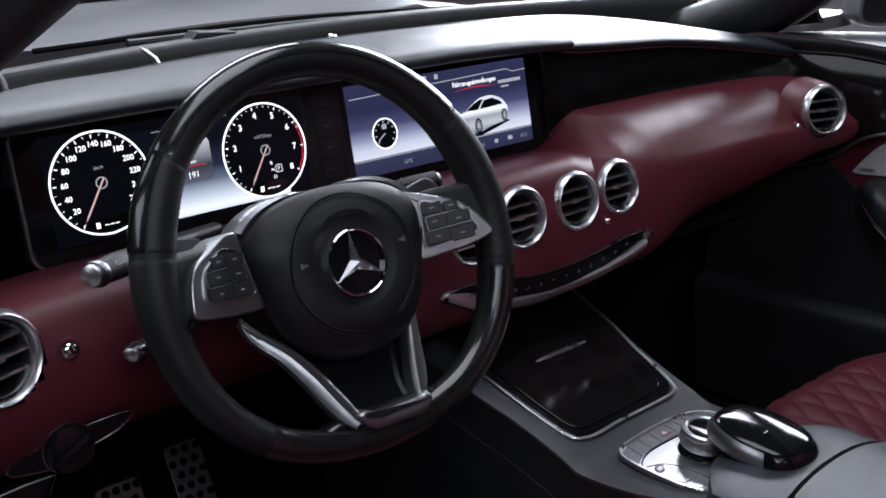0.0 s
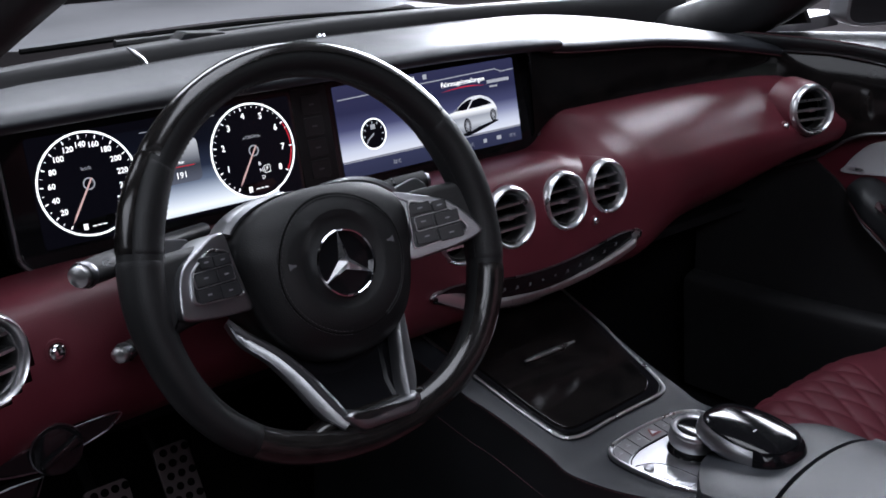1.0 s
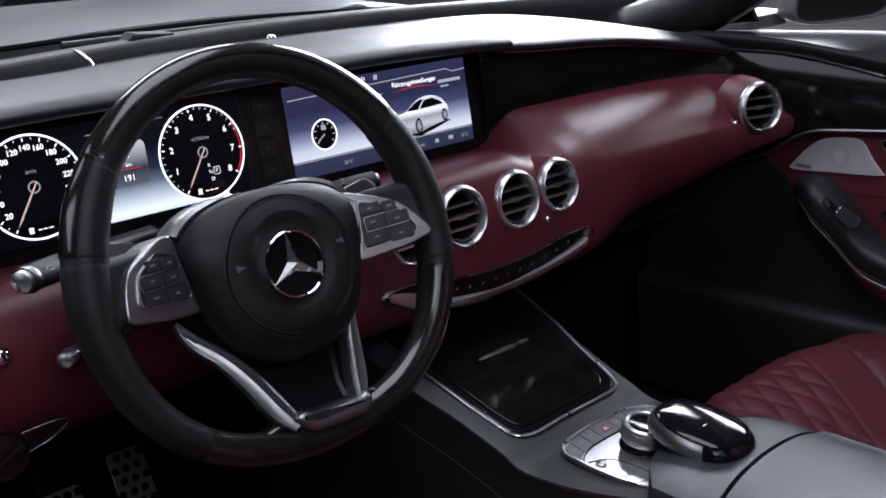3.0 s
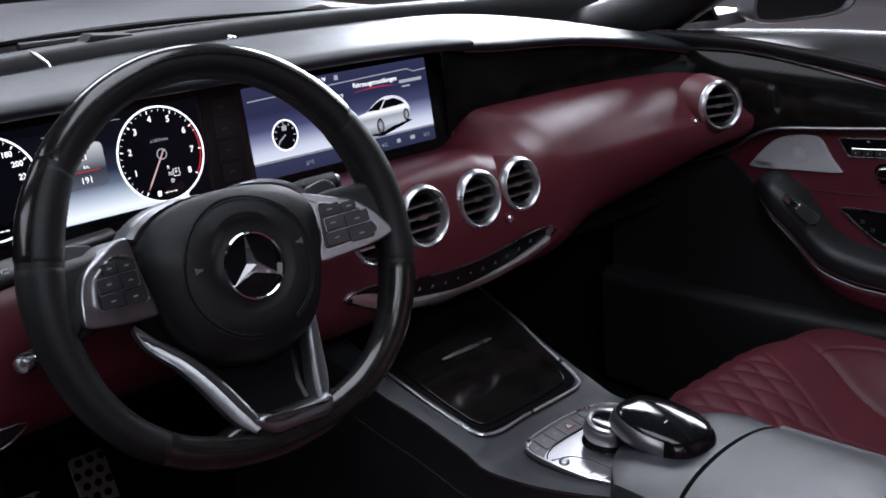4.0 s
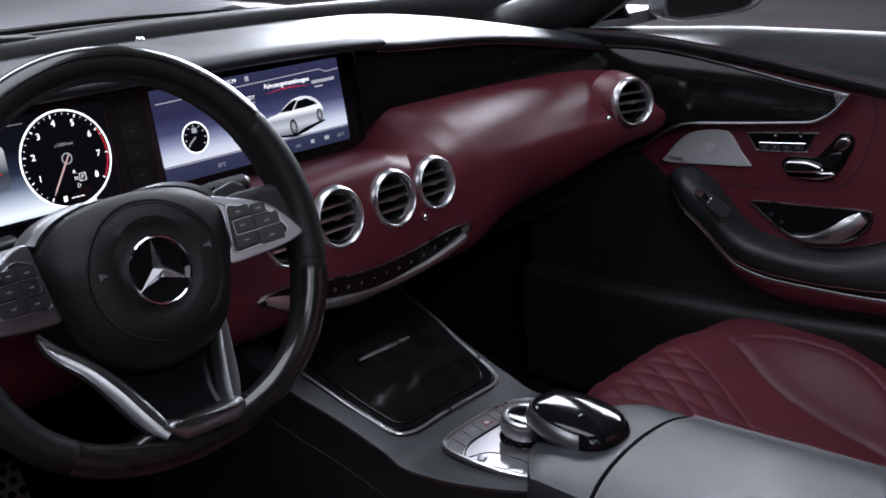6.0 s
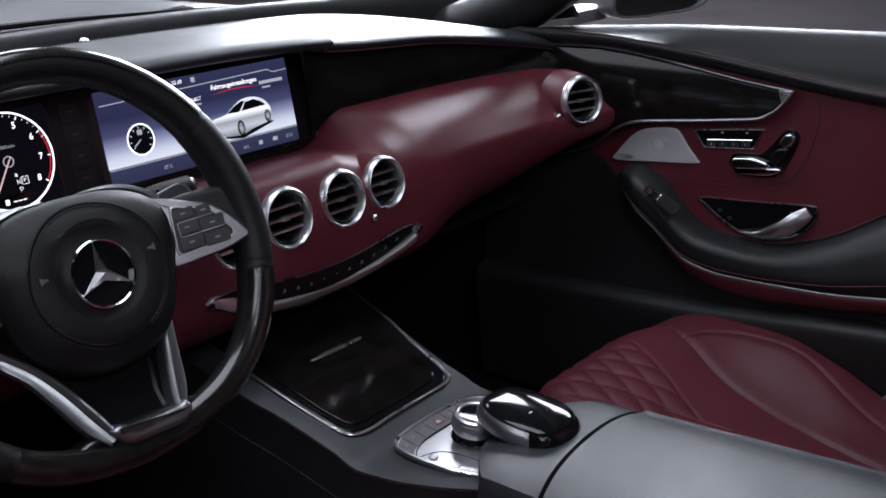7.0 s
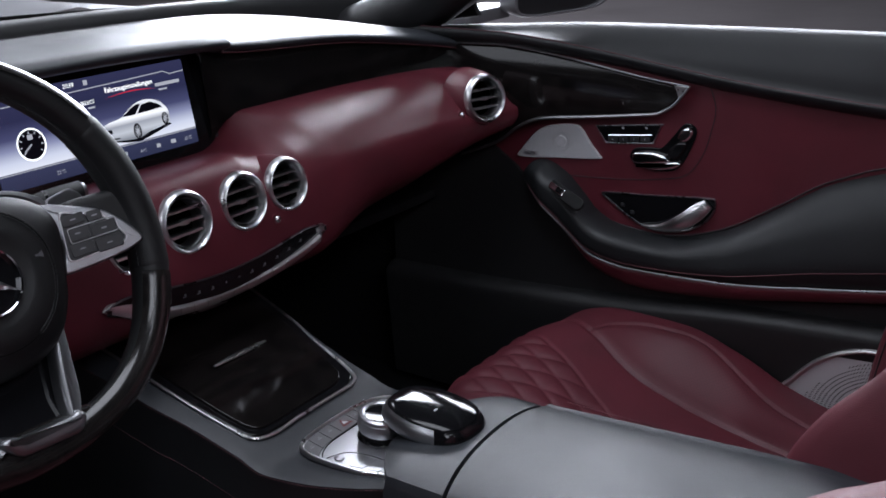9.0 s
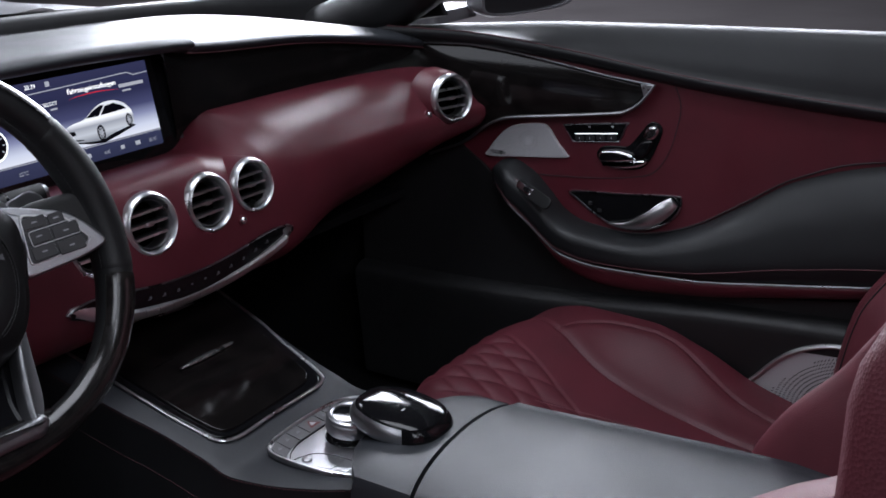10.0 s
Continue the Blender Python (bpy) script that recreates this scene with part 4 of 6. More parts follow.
# lower spoke: a silver frame that runs back behind the cover
def bracket(s):
    k_ = 1.0 if s < 0 else 0.82
    mid = [(s * 0.101, -0.026, -0.036), (s * 0.092, -0.0450, -0.027), (s * 0.076, -0.0660, -0.014), (s * 0.0620, -0.0920, -0.003), (s * 0.0490, -0.1215, 0.007), (s * 0.0380, -0.1410, 0.014)]
    wide = [0.0010, 0.0062, 0.0076, 0.0092, 0.0098, 0.0060]
    path, wd = spline([(x * k_, y, h) for x, y, h in mid], 26), [p.x for p in spline([(w, 0, 0) for w in wide], 26)]
    rows = []
    for i, p in enumerate(path):
        t = (path[min(i + 1, 25)] - path[max(i - 1, 0)]).normalized()
        side = t.cross(Vector((0, 0, 1))).normalized() * s
        out = side.cross(t) * s
        w = wd[i]
        # a narrow bright ridge on the inner side, a wide hollow face on the outer
        rows.append([WM @ (p + side * a * w + out * b) for a, b in ((-0.95, -0.012), (-1.0, -0.003), (-0.95, -0.0010), (-0.4, -0.0022), (0.15, -0.0006), (0.30, 0.0030), (0.52, 0.0048), (0.80, 0.0040), (1.0, 0.0), (1.0, -0.012))])
    return loft(rows, True, True)


low = part("lower_spoke", bracket(-1), SPOKE, steering, "satin silver lower spoke frame", angle=50)
part("lower_spoke_arm", bracket(1), SPOKE, low, angle=50)
part("lower_spoke_bar", slab(corners([(-0.047, -0.1330), (-0.0300, -0.1520), (0.0300, -0.1545), (0.0400, -0.1420), (0.0320, -0.1330), (0.0280, -0.1365), (-0.0240, -0.1365), (-0.0340, -0.1300)], 4, 0.006), WM @ Matrix.Translation((0.003, 0.001, 0)), 0.034, 0.006, 4, base=-0.013), SPOKE, low)
rows = [[WM @ Vector((x * s, y, h)) for s in (-1, -0.4, 0.4, 1)] for x, y, h in ((0.030, -0.1375, 0.004), (0.040, -0.118, -0.010), (0.056, -0.085, -0.024), (0.070, -0.03, -0.040))]
part("lower_spoke_inner", loft(rows), GLOSS, low, "glossy black inner panel")
part("rim_bridge", slab(corners([(-0.078, -0.140), (-0.048, -0.1315), (0.044, -0.1340), (0.075, -0.140), (0.05, -0.165), (-0.05, -0.165)], 4, 0.010), WM, 0.022, 0.007, 3, base=-0.014), RIM_WOOD, steering)
part("column", tube([WM @ Vector((0, 0.0, h)) for h in (-0.045, -0.08, -0.16, -0.22)], [0.055, 0.062, 0.062, 0.05], 24, up=(1, 0, 0)), PLASTIC, steering, "black plastic column shroud")

# ---- column stalks ----


def stalk(line, radii, label, tip_r):
    t = thing("column_stalk", line[0], label, "lever", "column stalks")
    path = spline(line, 12)
    rr = [p.x for p in spline([(r, 0, 0) for r in radii], 12)]
    part("lever", tube(path, rr, 14, flat=0.8), PLASTIC, t)
    d = (path[-1] - path[-2]).normalized()
    m = frame3(path[-1], d)
    part("collar", turned([(tip_r * 1.0, -0.003), (tip_r * 1.08, 0.0), (tip_r * 1.0, 0.004)], m, 24, squash=0.86), DARK_SATIN, t)
    part("end_cap", turned([(tip_r * 0.8, 0.0), (tip_r * 0.92, 0.004), (tip_r * 0.80, 0.0085), (tip_r * 0.4, 0.0105), (0, 0.011)], m, 24, squash=0.86), SATIN, t, "satin chrome end cap")
    return t, path


t, p = stalk([(-0.44, -0.115, 0.872), (-0.52, -0.155, 0.880), (-0.566, -0.185, 0.885), (-0.592, -0.200, 0.887)], [0.008, 0.010, 0.0140, 0.0125], "black column stalk with chrome end cap", 0.0125)
g = bmesh.new()
m = frame3((-0.574, -0.2035, 0.893), (0.1, -1, 0.45))
for w, h, x, y in ((0.006, 0.0012, 0, 0.002), (0.004, 0.0012, 0.001, -0.001), (0.0012, 0.004, -0.003, 0)):
    bar(w, h, m, x, y, g)
part("wiper_symbol", g, WHITE_INK, t)
stalk([(-0.46, -0.115, 0.80), (-0.5261, -0.165, 0.8044), (-0.5621, -0.185, 0.8044)], [0.007, 0.008, 0.0095], "short black column stalk with chrome button", 0.0095)
# gear lever to the right of the column
t = thing("gear_selector_lever", (-0.33, -0.12, 0.86), "black gear selector lever with a chrome band", "lever")
path = spline([(-0.34, -0.125, 0.870), (-0.285, -0.150, 0.878), (-0.245, -0.166, 0.884), (-0.216, -0.176, 0.887)], 14)
part("lever", tube(path, [0.007 + 0.005 * min(1, i / 9) for i in range(14)], 14, flat=0.85), PLASTIC, t)
part("band", tube([path[8], path[9].lerp(path[8], 0.7)], [0.0121, 0.0121], 16, flat=0.85), GLOSS, t)
part("button", tube([path[-1], path[-1] + (path[-1] - path[-2]).normalized() * 0.004], [0.0105, 0.0085], 16, flat=0.85), DARK_SATIN, t)

# ---- centre console ----
console = thing("centre_console", (0, -0.4, 0.24), "centre console in anthracite leather with burr wood lid", "centre console")


CON_Z = [(-0.55, 0.5720), (-0.44, 0.5695), (-0.38, 0.5680), (-0.33, 0.5695), (-0.310, 0.5715), (-0.298, 0.5765), (-0.286, 0.5835), (-0.157, 0.6190), (0.10, 0.6884)]
CON_LEFT = [(-0.52, 0.080), (-0.441, 0.088), (-0.418, 0.100), (-0.390, 0.1125), (-0.360, 0.1245), (-0.327, 0.1335), (-0.300, 0.1395), (-0.268, 0.1435), (-0.20, 0.1485), (-0.165, 0.1535), (0.10, 0.175)]
CON_RIGHT = [(-0.52, 0.122), (-0.36, 0.112), (-0.313, 0.104), (-0.284, 0.097), (-0.256, 0.096), (-0.216, 0.100), (-0.17, 0.108), (0.10, 0.150)]


def con_z(y):
    return lerp(y, CON_Z)


rows = []
for y in np.linspace(0.10, -0.52, 70):
    z = con_z(y) - 0.0015
    w, v = lerp(y, CON_LEFT), lerp(y, CON_RIGHT)
    pts = [(-w - 0.045, 0.24), (-w - 0.022, z - 0.13), (-w - 0.006, z - 0.050), (-w - 0.001, z - 0.018), (-w, z - 0.004), (-w + 0.012, z), (0, z), (v - 0.020, z), (v - 0.006, z - 0.002), (v, z - 0.010), (v + 0.004, z - 0.035), (v + 0.012, z - 0.12), (v + 0.02, 0.24)]
    rows.append([Vector((x, y, zz)) for x, zz in pts])
part("body", loft([r[4:9] for r in rows]), GREY, console, "anthracite leather top", angle=50)
# the shade below the stitched edge is put into the sides' darker leather
part("side_panel", loft([r[:5] for r in rows]), BLACK, console, "leather side panel, darkened for shade", angle=50)
part("side_panel", loft([r[8:] for r in rows]), BLACK, console, "leather side panel, darkened for shade", angle=50)
edge = [r[4] + Vector((-0.0006, 0, -0.0020)) for r in rows]
part("side_stitching", stitches(edge, 0.0055, 0.0036, 0.0005), THREAD, console)
edge = [r[2] + Vector((-0.0012, 0, -0.004)) for r in rows]
part("side_stitching", stitches(edge, 0.0055, 0.0036, 0.0005), THREAD, console)

CM = frame3((0, -0.157, 0.6190), (0, -0.27, 1), (0, 1, 0))
corner = [(-0.129, 0.13), (-0.1265, 0.009), (-0.1235, -0.058), (-0.1180, -0.107), (-0.1140, -0.1215), (-0.1040, -0.1295), (-0.083, -0.1330), (-0.037, -0.1305), (0.036, -0.1300), (0.054, -0.1290), (0.0660, -0.1235), (0.0720, -0.112), (0.0765, -0.096), (0.0870, -0.039), (0.099, 0.005), (0.118, 0.13)]
path = [CM @ Vector((x, y, 0.0012)) for x, y in corner]
part("lid_frame", tube(path[:2] + spline(path[2:13], 44) + path[13:], 0.0024, 8, flat=0.7), SATIN, console, "satin chrome frame round the lid")
inside = corners([(-0.126, 0.13), (-0.1205, -0.058), (-0.1140, -0.1180), (-0.095, -0.1275), (-0.037, -0.1275), (0.050, -0.1265), (0.0665, -0.118), (0.0735, -0.096), (0.0840, -0.039), (0.096, 0.005), (0.115, 0.13)], 4, 0.010)
well = part("lid_well", slab(inside, CM, 0.0032, 0.0008, base=-0.001), GLOSS, console)
panel = corners([(-0.116, 0.125), (-0.1110, -0.070), (-0.1060, -0.1120), (-0.092, -0.1210), (-0.037, -0.1200), (0.040, -0.1180), (0.0560, -0.1080), (0.0640, -0.080), (0.0740, -0.030), (0.0840, 0.005), (0.104, 0.125)], 4, 0.012)
part("lid", slab(panel, CM, 0.0036, 0.0016, 3, base=0.0015), WOOD, console, "glossy burr wood sliding lid")
a, b = CM @ Vector((-0.057, -0.003, 0.0070)), CM @ Vector((0.030, -0.003, 0.0070))
path = [a.lerp(b, i / 11) for i in range(12)]
part("lid_grip", tube(path, [0.0010 + 0.0036 * math.sin(math.pi * (0.06 + 0.88 * i / 11)) ** 0.7 for i in range(12)], 12, flat=0.6), SATIN, console, "slim chrome lid grip")

# control plate with keys
KEY_GREY = vary(shader("key_grey", (0.15, 0.148, 0.155), 0.34, metal=0.3), 60, 0.3, 0.4)
PLM = frame3((0, -0.36, 0.5695), (0, -0.045, 1), (0, 1, 0))
PLATE = [(-0.060, -0.098), (-0.0735, -0.072), (-0.0840, -0.045), (-0.0885, -0.015), (-0.0905, 0.012), (-0.0890, 0.030), (-0.0840, 0.0415), (-0.0730, 0.0490), (-0.054, 0.0530), (-0.022, 0.0550), (0.008, 0.0545), (0.037, 0.0510), (0.054, 0.0460), (0.0670, 0.0370), (0.0720, 0.026), (0.0720, 0.006), (0.068, -0.030), (0.060, -0.062), (0.050, -0.095)]
plate_line = [(p.x, p.y) for p in spline([(x, y, 0) for x, y in PLATE], 96, True)]


def inset(k, pts=plate_line):
    """The plate's outline drawn in by k."""
    out = []
    n = len(pts)
    for i in range(n):
        t = Vector((pts[(i + 1) % n][0] - pts[i - 1][0], pts[(i + 1) % n][1] - pts[i - 1][1])).normalized()
        out.append((pts[i][0] + t.y * k, pts[i][1] - t.x * k))
    return out


plate = part("control_plate", slab(plate_line, PLM, 0.0030, 0.0006, base=-0.001), BRUSHED, console, "brushed silver control plate")
part("plate_ring", band(plate_line, inset(0.0042), PLM @ Matrix.Translation((0, 0, -0.0005)), 0.0052, 0.0014), SATIN, plate, "satin chrome ring")


def plate_top(x):
    """The far edge of the key row at x."""
    return lerp(x, [(-0.084, 0.0330), (-0.075, 0.0425), (-0.054, 0.0480), (-0.022, 0.0500), (0.008, 0.0495), (0.037, 0.0460), (0.054, 0.0410), (0.066, 0.031)])


def plate_mid(x):
    return lerp(x, [(-0.084, 0.0090), (-0.075, 0.0160), (-0.060, 0.0215), (-0.048, 0.0235), (-0.02, 0.0240), (0.03, 0.0230), (0.066, 0.0160)])


stops = [-0.0840, -0.0660, -0.0455, -0.0260, 0.0030, 0.0175, 0.0310, 0.0460, 0.0650]
for k, (x0, x1) in enumerate(zip(stops, stops[1:])):
    rows = []
    for i in range(7):
        x = x0 + 0.0005 + (x1 - x0 - 0.0010) * i / 6
        lo, hi = plate_mid(x), plate_top(x)
        rows.append([PLM @ Vector((x + (q - hi) * 0.12, q, h)) for q, h in ((lo, 0.0015), (lo + 0.0006, 0.0033), (hi - 0.0010, 0.0036), (hi, 0.0015))])
    key = part("key", loft(rows, True, True), KEY_GREY, plate, "dark grey key")
    xm = (x0 + x1) / 2
    km = PLM @ Matrix.Translation((xm - 0.001, (plate_mid(xm) + plate_top(xm)) / 2, 0.0040))
    if k == 3:
        for name, size, lift, mat, text in (("hazard_triangle", 0.0088, 0.0, RED_GLASS, "red hazard triangle"), ("hazard_centre", 0.0046, 0.0003, WHITE_INK, "")):
            g = bmesh.new()
            g.faces.new([g.verts.new(km @ Vector((size * x, size * y, lift))) for x, y in ((-1, -0.76), (1, -0.76), (0, 0.86))])
            part(name, g, mat, key, text)
    else:
        g = bar(0.0060, 0.0016, km, 0, 0)
        bar(0.0028, 0.0014, km, 0.001, 0.0028, g)
        part("symbol", g, DIM_INK, key)
groove = [PLM @ Vector((x, plate_mid(x) - 0.0008, 0.0022)) for x in np.linspace(-0.083, 0.064, 40)]
part("plate_groove", tube(groove, 0.0007, 6), GLOSS, plate)
line = [PLM @ Vector((x, y, 0.0021)) for x, y in ((-0.082, 0.004), (-0.060, -0.006), (-0.050, -0.030), (-0.046, -0.075))]
part("plate_groove", tube(spline(line, 24), 0.0005, 6), GLOSS, plate)
for y0, y1 in ((-0.026, -0.042), (-0.044, -0.060), (-0.062, -0.080)):
    xa, xb = lerp(y0, [(-0.08, -0.064), (-0.02, -0.081)]), lerp(y1, [(-0.08, -0.064), (-0.02, -0.081)])
    part("lower_key", slab(corners([(xa, y0), (-0.053, y0), (-0.050, y1), (xb, y1)], 3, 0.002), PLM, 0.0012, 0.0004, base=0.0016), BRUSHED, plate)
part("push_button", turned([(0.0056, 0.0), (0.0056, 0.0028), (0.0045, 0.0036), (0, 0.0038)], PLM @ Matrix.Translation((-0.074, -0.008, 0.0012)), 24), BRUSHED, plate)

knob = thing("rotary_controller", PLM @ Vector((-0.006, -0.014, 0)), "silver rotary controller with black glossy top", "controller")
KM = PLM @ Matrix.Translation((-0.006, -0.014, 0.0015)) @ Matrix.Rotation(radians(3), 4, "X") @ Matrix.Diagonal((1.18, 1.18, 0.98, 1))
part("foot", turned([(0.024, 0), (0.0225, 0.003), (0.018, 0.006), (0.018, 0.009)], KM, 40), GLOSS, knob)
part("grip_ring", turned([(0.018, 0.008), (0.0225, 0.010), (0.0240, 0.015), (0.0236, 0.020), (0.0222, 0.0232), (0.0222, 0.0245), (0.0232, 0.0262), (0.0222, 0.0295), (0.0195, 0.0308), (0.0175, 0.0296), (0.0172, 0.026)], KM, 56), BRUSHED, knob, "knurled silver ring")
part("cap", turned([(0.0176, 0.027), (0.0165, 0.0280), (0.010, 0.0272), (0, 0.0268)], KM, 40), GLOSS, knob, "glossy black cap")

# leather cover behind the plate, and the armrest lid
ARM = thing("armrest", (0, -0.75, 0.24), "wide anthracite leather armrest with stitched seams", "armrest")


def arm_z(x, y):
    return 0.600 - 0.010 * (abs(x) / 0.12) ** 4 - 0.022 * max(0.0, (y + 0.47) / 0.08) ** 2 + 0.004 * min(1, max(0, (-0.55 - y) / 0.2))


def cover_row(x, y0, y1, n):
    return [Vector((x, y0 + (y1 - y0) * i / n, arm_z(x, y0 + (y1 - y0) * i / n))) for i in range(n + 1)]


rows = []
def arm_gap(x):
    return -0.5065 - 1.15 * (x - 0.04) ** 2


for x in np.linspace(-0.104, 0.119, 33):
    yf = -0.406 - 0.068 * (abs(x) / 0.119) ** 2
    r = cover_row(x, yf, arm_gap(x) + 0.0025, 14)
    rows.append([Vector((x, yf + 0.002, 0.535)), r[0] + Vector((0, 0.001, -0.005))] + r + [r[-1] + Vector((0, -0.0008, -0.004)), r[-1] + Vector((0, 0, -0.05))])
for s, r in ((-1, rows[0]), (1, rows[-1])):
    side = [Vector((p.x + s * 0.006, p.y, min(p.z - 0.010, 0.582))) for p in r]
    foot = [Vector((p.x + s * 0.022, p.y, 0.24)) for p in r]
    rows = [foot, side] + rows if s < 0 else rows + [side, foot]
part("front_cover", loft(rows), GREY, ARM, "anthracite leather cover", angle=50)
rows = []
for x in np.linspace(-0.104, 0.128, 33):
    yr = -1.02
    y0 = arm_gap(x) - 0.0025
    r = []
    for i in range(25):
        y = y0 + (yr - y0) * i / 24
        r.append(Vector((x + (x > 0) * 0.018 * (x / 0.12) * min(1, (y0 - y) / 0.3), y, arm_z(min(abs(x), 0.12), y))))
    rows.append([r[0] + Vector((0, 0, -0.05)), r[0] + Vector((0, 0.0006, -0.004))] + r + [Vector((x, yr - 0.01, 0.55))])
for s, r in ((-1, rows[0]), (1, rows[-1])):
    side = [Vector((p.x + s * 0.006, p.y, min(p.z - 0.010, 0.584))) for p in r]
    foot = [Vector((p.x + s * 0.022, p.y, 0.24)) for p in r]
    rows = [foot, side] + rows if s < 0 else rows + [side, foot]
part("lid", loft(rows), GREY, ARM, "anthracite leather armrest lid", angle=50)
for x in (-0.1075, 0.136):
    line = [Vector((x, y, 0.5862)) for y in np.linspace(-0.462, -0.526, 12)] if x < 0 else []
    if line:
        part("seam_stitching", stitches(line, 0.0050, 0.0034, 0.0006), THREAD, ARM)
    line = [Vector((x + (0.0 if x < 0 else 0.006), y, 0.5862 if x < 0 else 0.5905)) for y in np.linspace(-0.536, -1.0, 60)]
    part("seam_stitching", stitches(line, 0.0050, 0.0034, 0.0006), THREAD, ARM)

# palm rest with touchpad
palm = thing("touchpad_palm_rest", (0.003, -0.44, 0.58), "silver palm rest with glossy black touchpad", "touchpad")
PM = frame3((0.007, -0.439, 0.602), (0, -0.02, 1), (0, 1, 0)) @ Matrix.Diagonal((1.06, 1.03, 0.80, 1))
pl = [(0.0, 0.0600), (0.022, 0.0575), (0.0380, 0.0440), (0.0480, 0.0160), (0.0490, -0.0140), (0.0420, -0.0400), (0.026, -0.0540), (0.0, -0.0580)]
pl = [(x * 0.86, y * 0.95) for x, y in pl + [(-x, y) for x, y in pl[-2:0:-1]]]
loop = spline([(x, y, 0) for x, y in pl], 64, True)
HULL = ((0.74, -0.014), (0.92, -0.0110), (0.985, -0.0060), (1.0, -0.0010), (0.985, 0.0055), (0.94, 0.0120), (0.875, 0.0165))


def palm_ring(k, h, pts):
    return [PM @ Vector((p.x * k, p.y * k, h + 0.10 * (p.y * k + 0.02))) for p in pts]


part("body", loft([palm_ring(k, h, loop) for k, h in HULL], True, True), BRUSHED, palm, "satin silver body")
rear = [p for p in loop if p.y < -0.024]
part("rear_shell", loft([palm_ring(k * 1.012, h, rear) for k, h in HULL]), GLOSS, palm, "glossy black rear shell")
top = part("touch_surface", loft([palm_ring(k, h, loop) for k, h in ((0.885, 0.0152), (0.878, 0.0176), (0.85, 0.0190), (0.76, 0.0210), (0.60, 0.0230), (0.40, 0.0243), (0.20, 0.0248), (0.02, 0.0250))], True, True), GLOSS, palm, "glossy black touch surface")
g = bmesh.new()
for x, y, w, h in ((-0.010, -0.010, 0.006, 0.0012), (0.004, -0.018, 0.004, 0.003), (0.014, -0.026, 0.005, 0.0012), (-0.004, -0.030, 0.004, 0.0012)):
    bar(w, h, PM, x, y, g, 0.0257 + 0.10 * (y + 0.02) - 4.2 * (x * x + y * y))
part("symbols", g, WHITE_INK, top)
for k in range(7):
    a = radians(-118 + k * 20)
    part("dot", turned([(0.0007, 0), (0.0006, 0.0005), (0, 0.0006)], PM @ Matrix.Translation((0.034 * math.cos(a), 0.044 * math.sin(a), 0.0196 + 0.10 * (0.047 * math.sin(a) + 0.02))), 8), WHITE_INK, top)
seam = [PM @ Vector((x, 0.012, 0.0239 + 0.10 * 0.032 - 4.4 * x * x)) for x in np.linspace(-0.036, 0.036, 20)]
part("seam", tube(seam, 0.0004, 5), DARK_SATIN, top)

# ---- passenger door ----
door = thing("passenger_door", (0.70, -0.4, 0.3), "door panel in red and black leather with wood inlay", "car door")
DM = frame3((0.672, 0, 0), (-1, 0, 0))


def d2(*pts):
    """Places (y, z) on the door as its own x, y."""
    return [(-y, z) for y, z in pts]


def door_outline(pts, n):
    return [(p.x, p.y) for p in spline([(-y, z, 0) for y, z in pts], n, True)]


def door_line(pts, n, lift=0.0, x=0.672):
    return spline([(x - lift, y, z) for y, z in pts], n)


RED_PERF = leather("perforated_red_leather", (0.095, 0.0140, 0.0230), 0.54)
t = RED_PERF.node_tree
vor, co, rp, mx = t.nodes.new("ShaderNodeTexVoronoi"), t.nodes.new("ShaderNodeTexCoord"), t.nodes.new("ShaderNodeValToRGB"), t.nodes.new("ShaderNodeMix")
vor.inputs["Scale"].default_value, vor.inputs["Randomness"].default_value = 230.0, 0.0
mp = t.nodes.new("ShaderNodeMapping")
mp.inputs["Rotation"].default_value = (0, 0, 0.785)
t.links.new(co.outputs["Object"], mp.inputs[0])
t.links.new(mp.outputs[0], vor.inputs["Vector"])
vor.voronoi_dimensions = "2D"
t.links.new(vor.outputs["Distance"], rp.inputs[0])
rp.color_ramp.elements[0].position, rp.color_ramp.elements[1].position = 0.20, 0.27
mx.data_type = "RGBA"
old = t.nodes["Principled BSDF"].inputs["Base Color"].links[0].from_socket
t.links.new(rp.outputs[0], mx.inputs[0])
mx.inputs[6].default_value = (0.064, 0.0095, 0.0155, 1)
t.links.new(old, mx.inputs[7])
t.links.new(mx.outputs[2], t.nodes["Principled BSDF"].inputs["Base Color"])

part("panel", slab(d2((0.12, 0.26), (0.12, 0.91), (-0.2, 0.905), (-0.5, 0.87), (-1.4, 0.83), (-1.4, 0.26)), DM, 0.012, base=-0.012), RED, door, "dark red leather door panel")
UP = [(-1.30, 0.800), (-1.0, 0.795), (-0.804, 0.781), (-0.681, 0.746), (-0.603, 0.698), (-0.519, 0.648), (-0.428, 0.6235), (-0.340, 0.631), (-0.302, 0.648), (-0.278, 0.674), (-0.240, 0.708), (-0.205, 0.722), (-0.185, 0.7185), (-0.172, 0.706), (-0.167, 0.697)]
LO = [(-1.30, 0.650), (-1.0, 0.633), (-0.821, 0.618), (-0.68, 0.597), (-0.523, 0.577), (-0.38, 0.573), (-0.319, 0.582), (-0.246, 0.633), (-0.195, 0.672), (-0.172, 0.690), (-0.167, 0.6965)]
rows = []
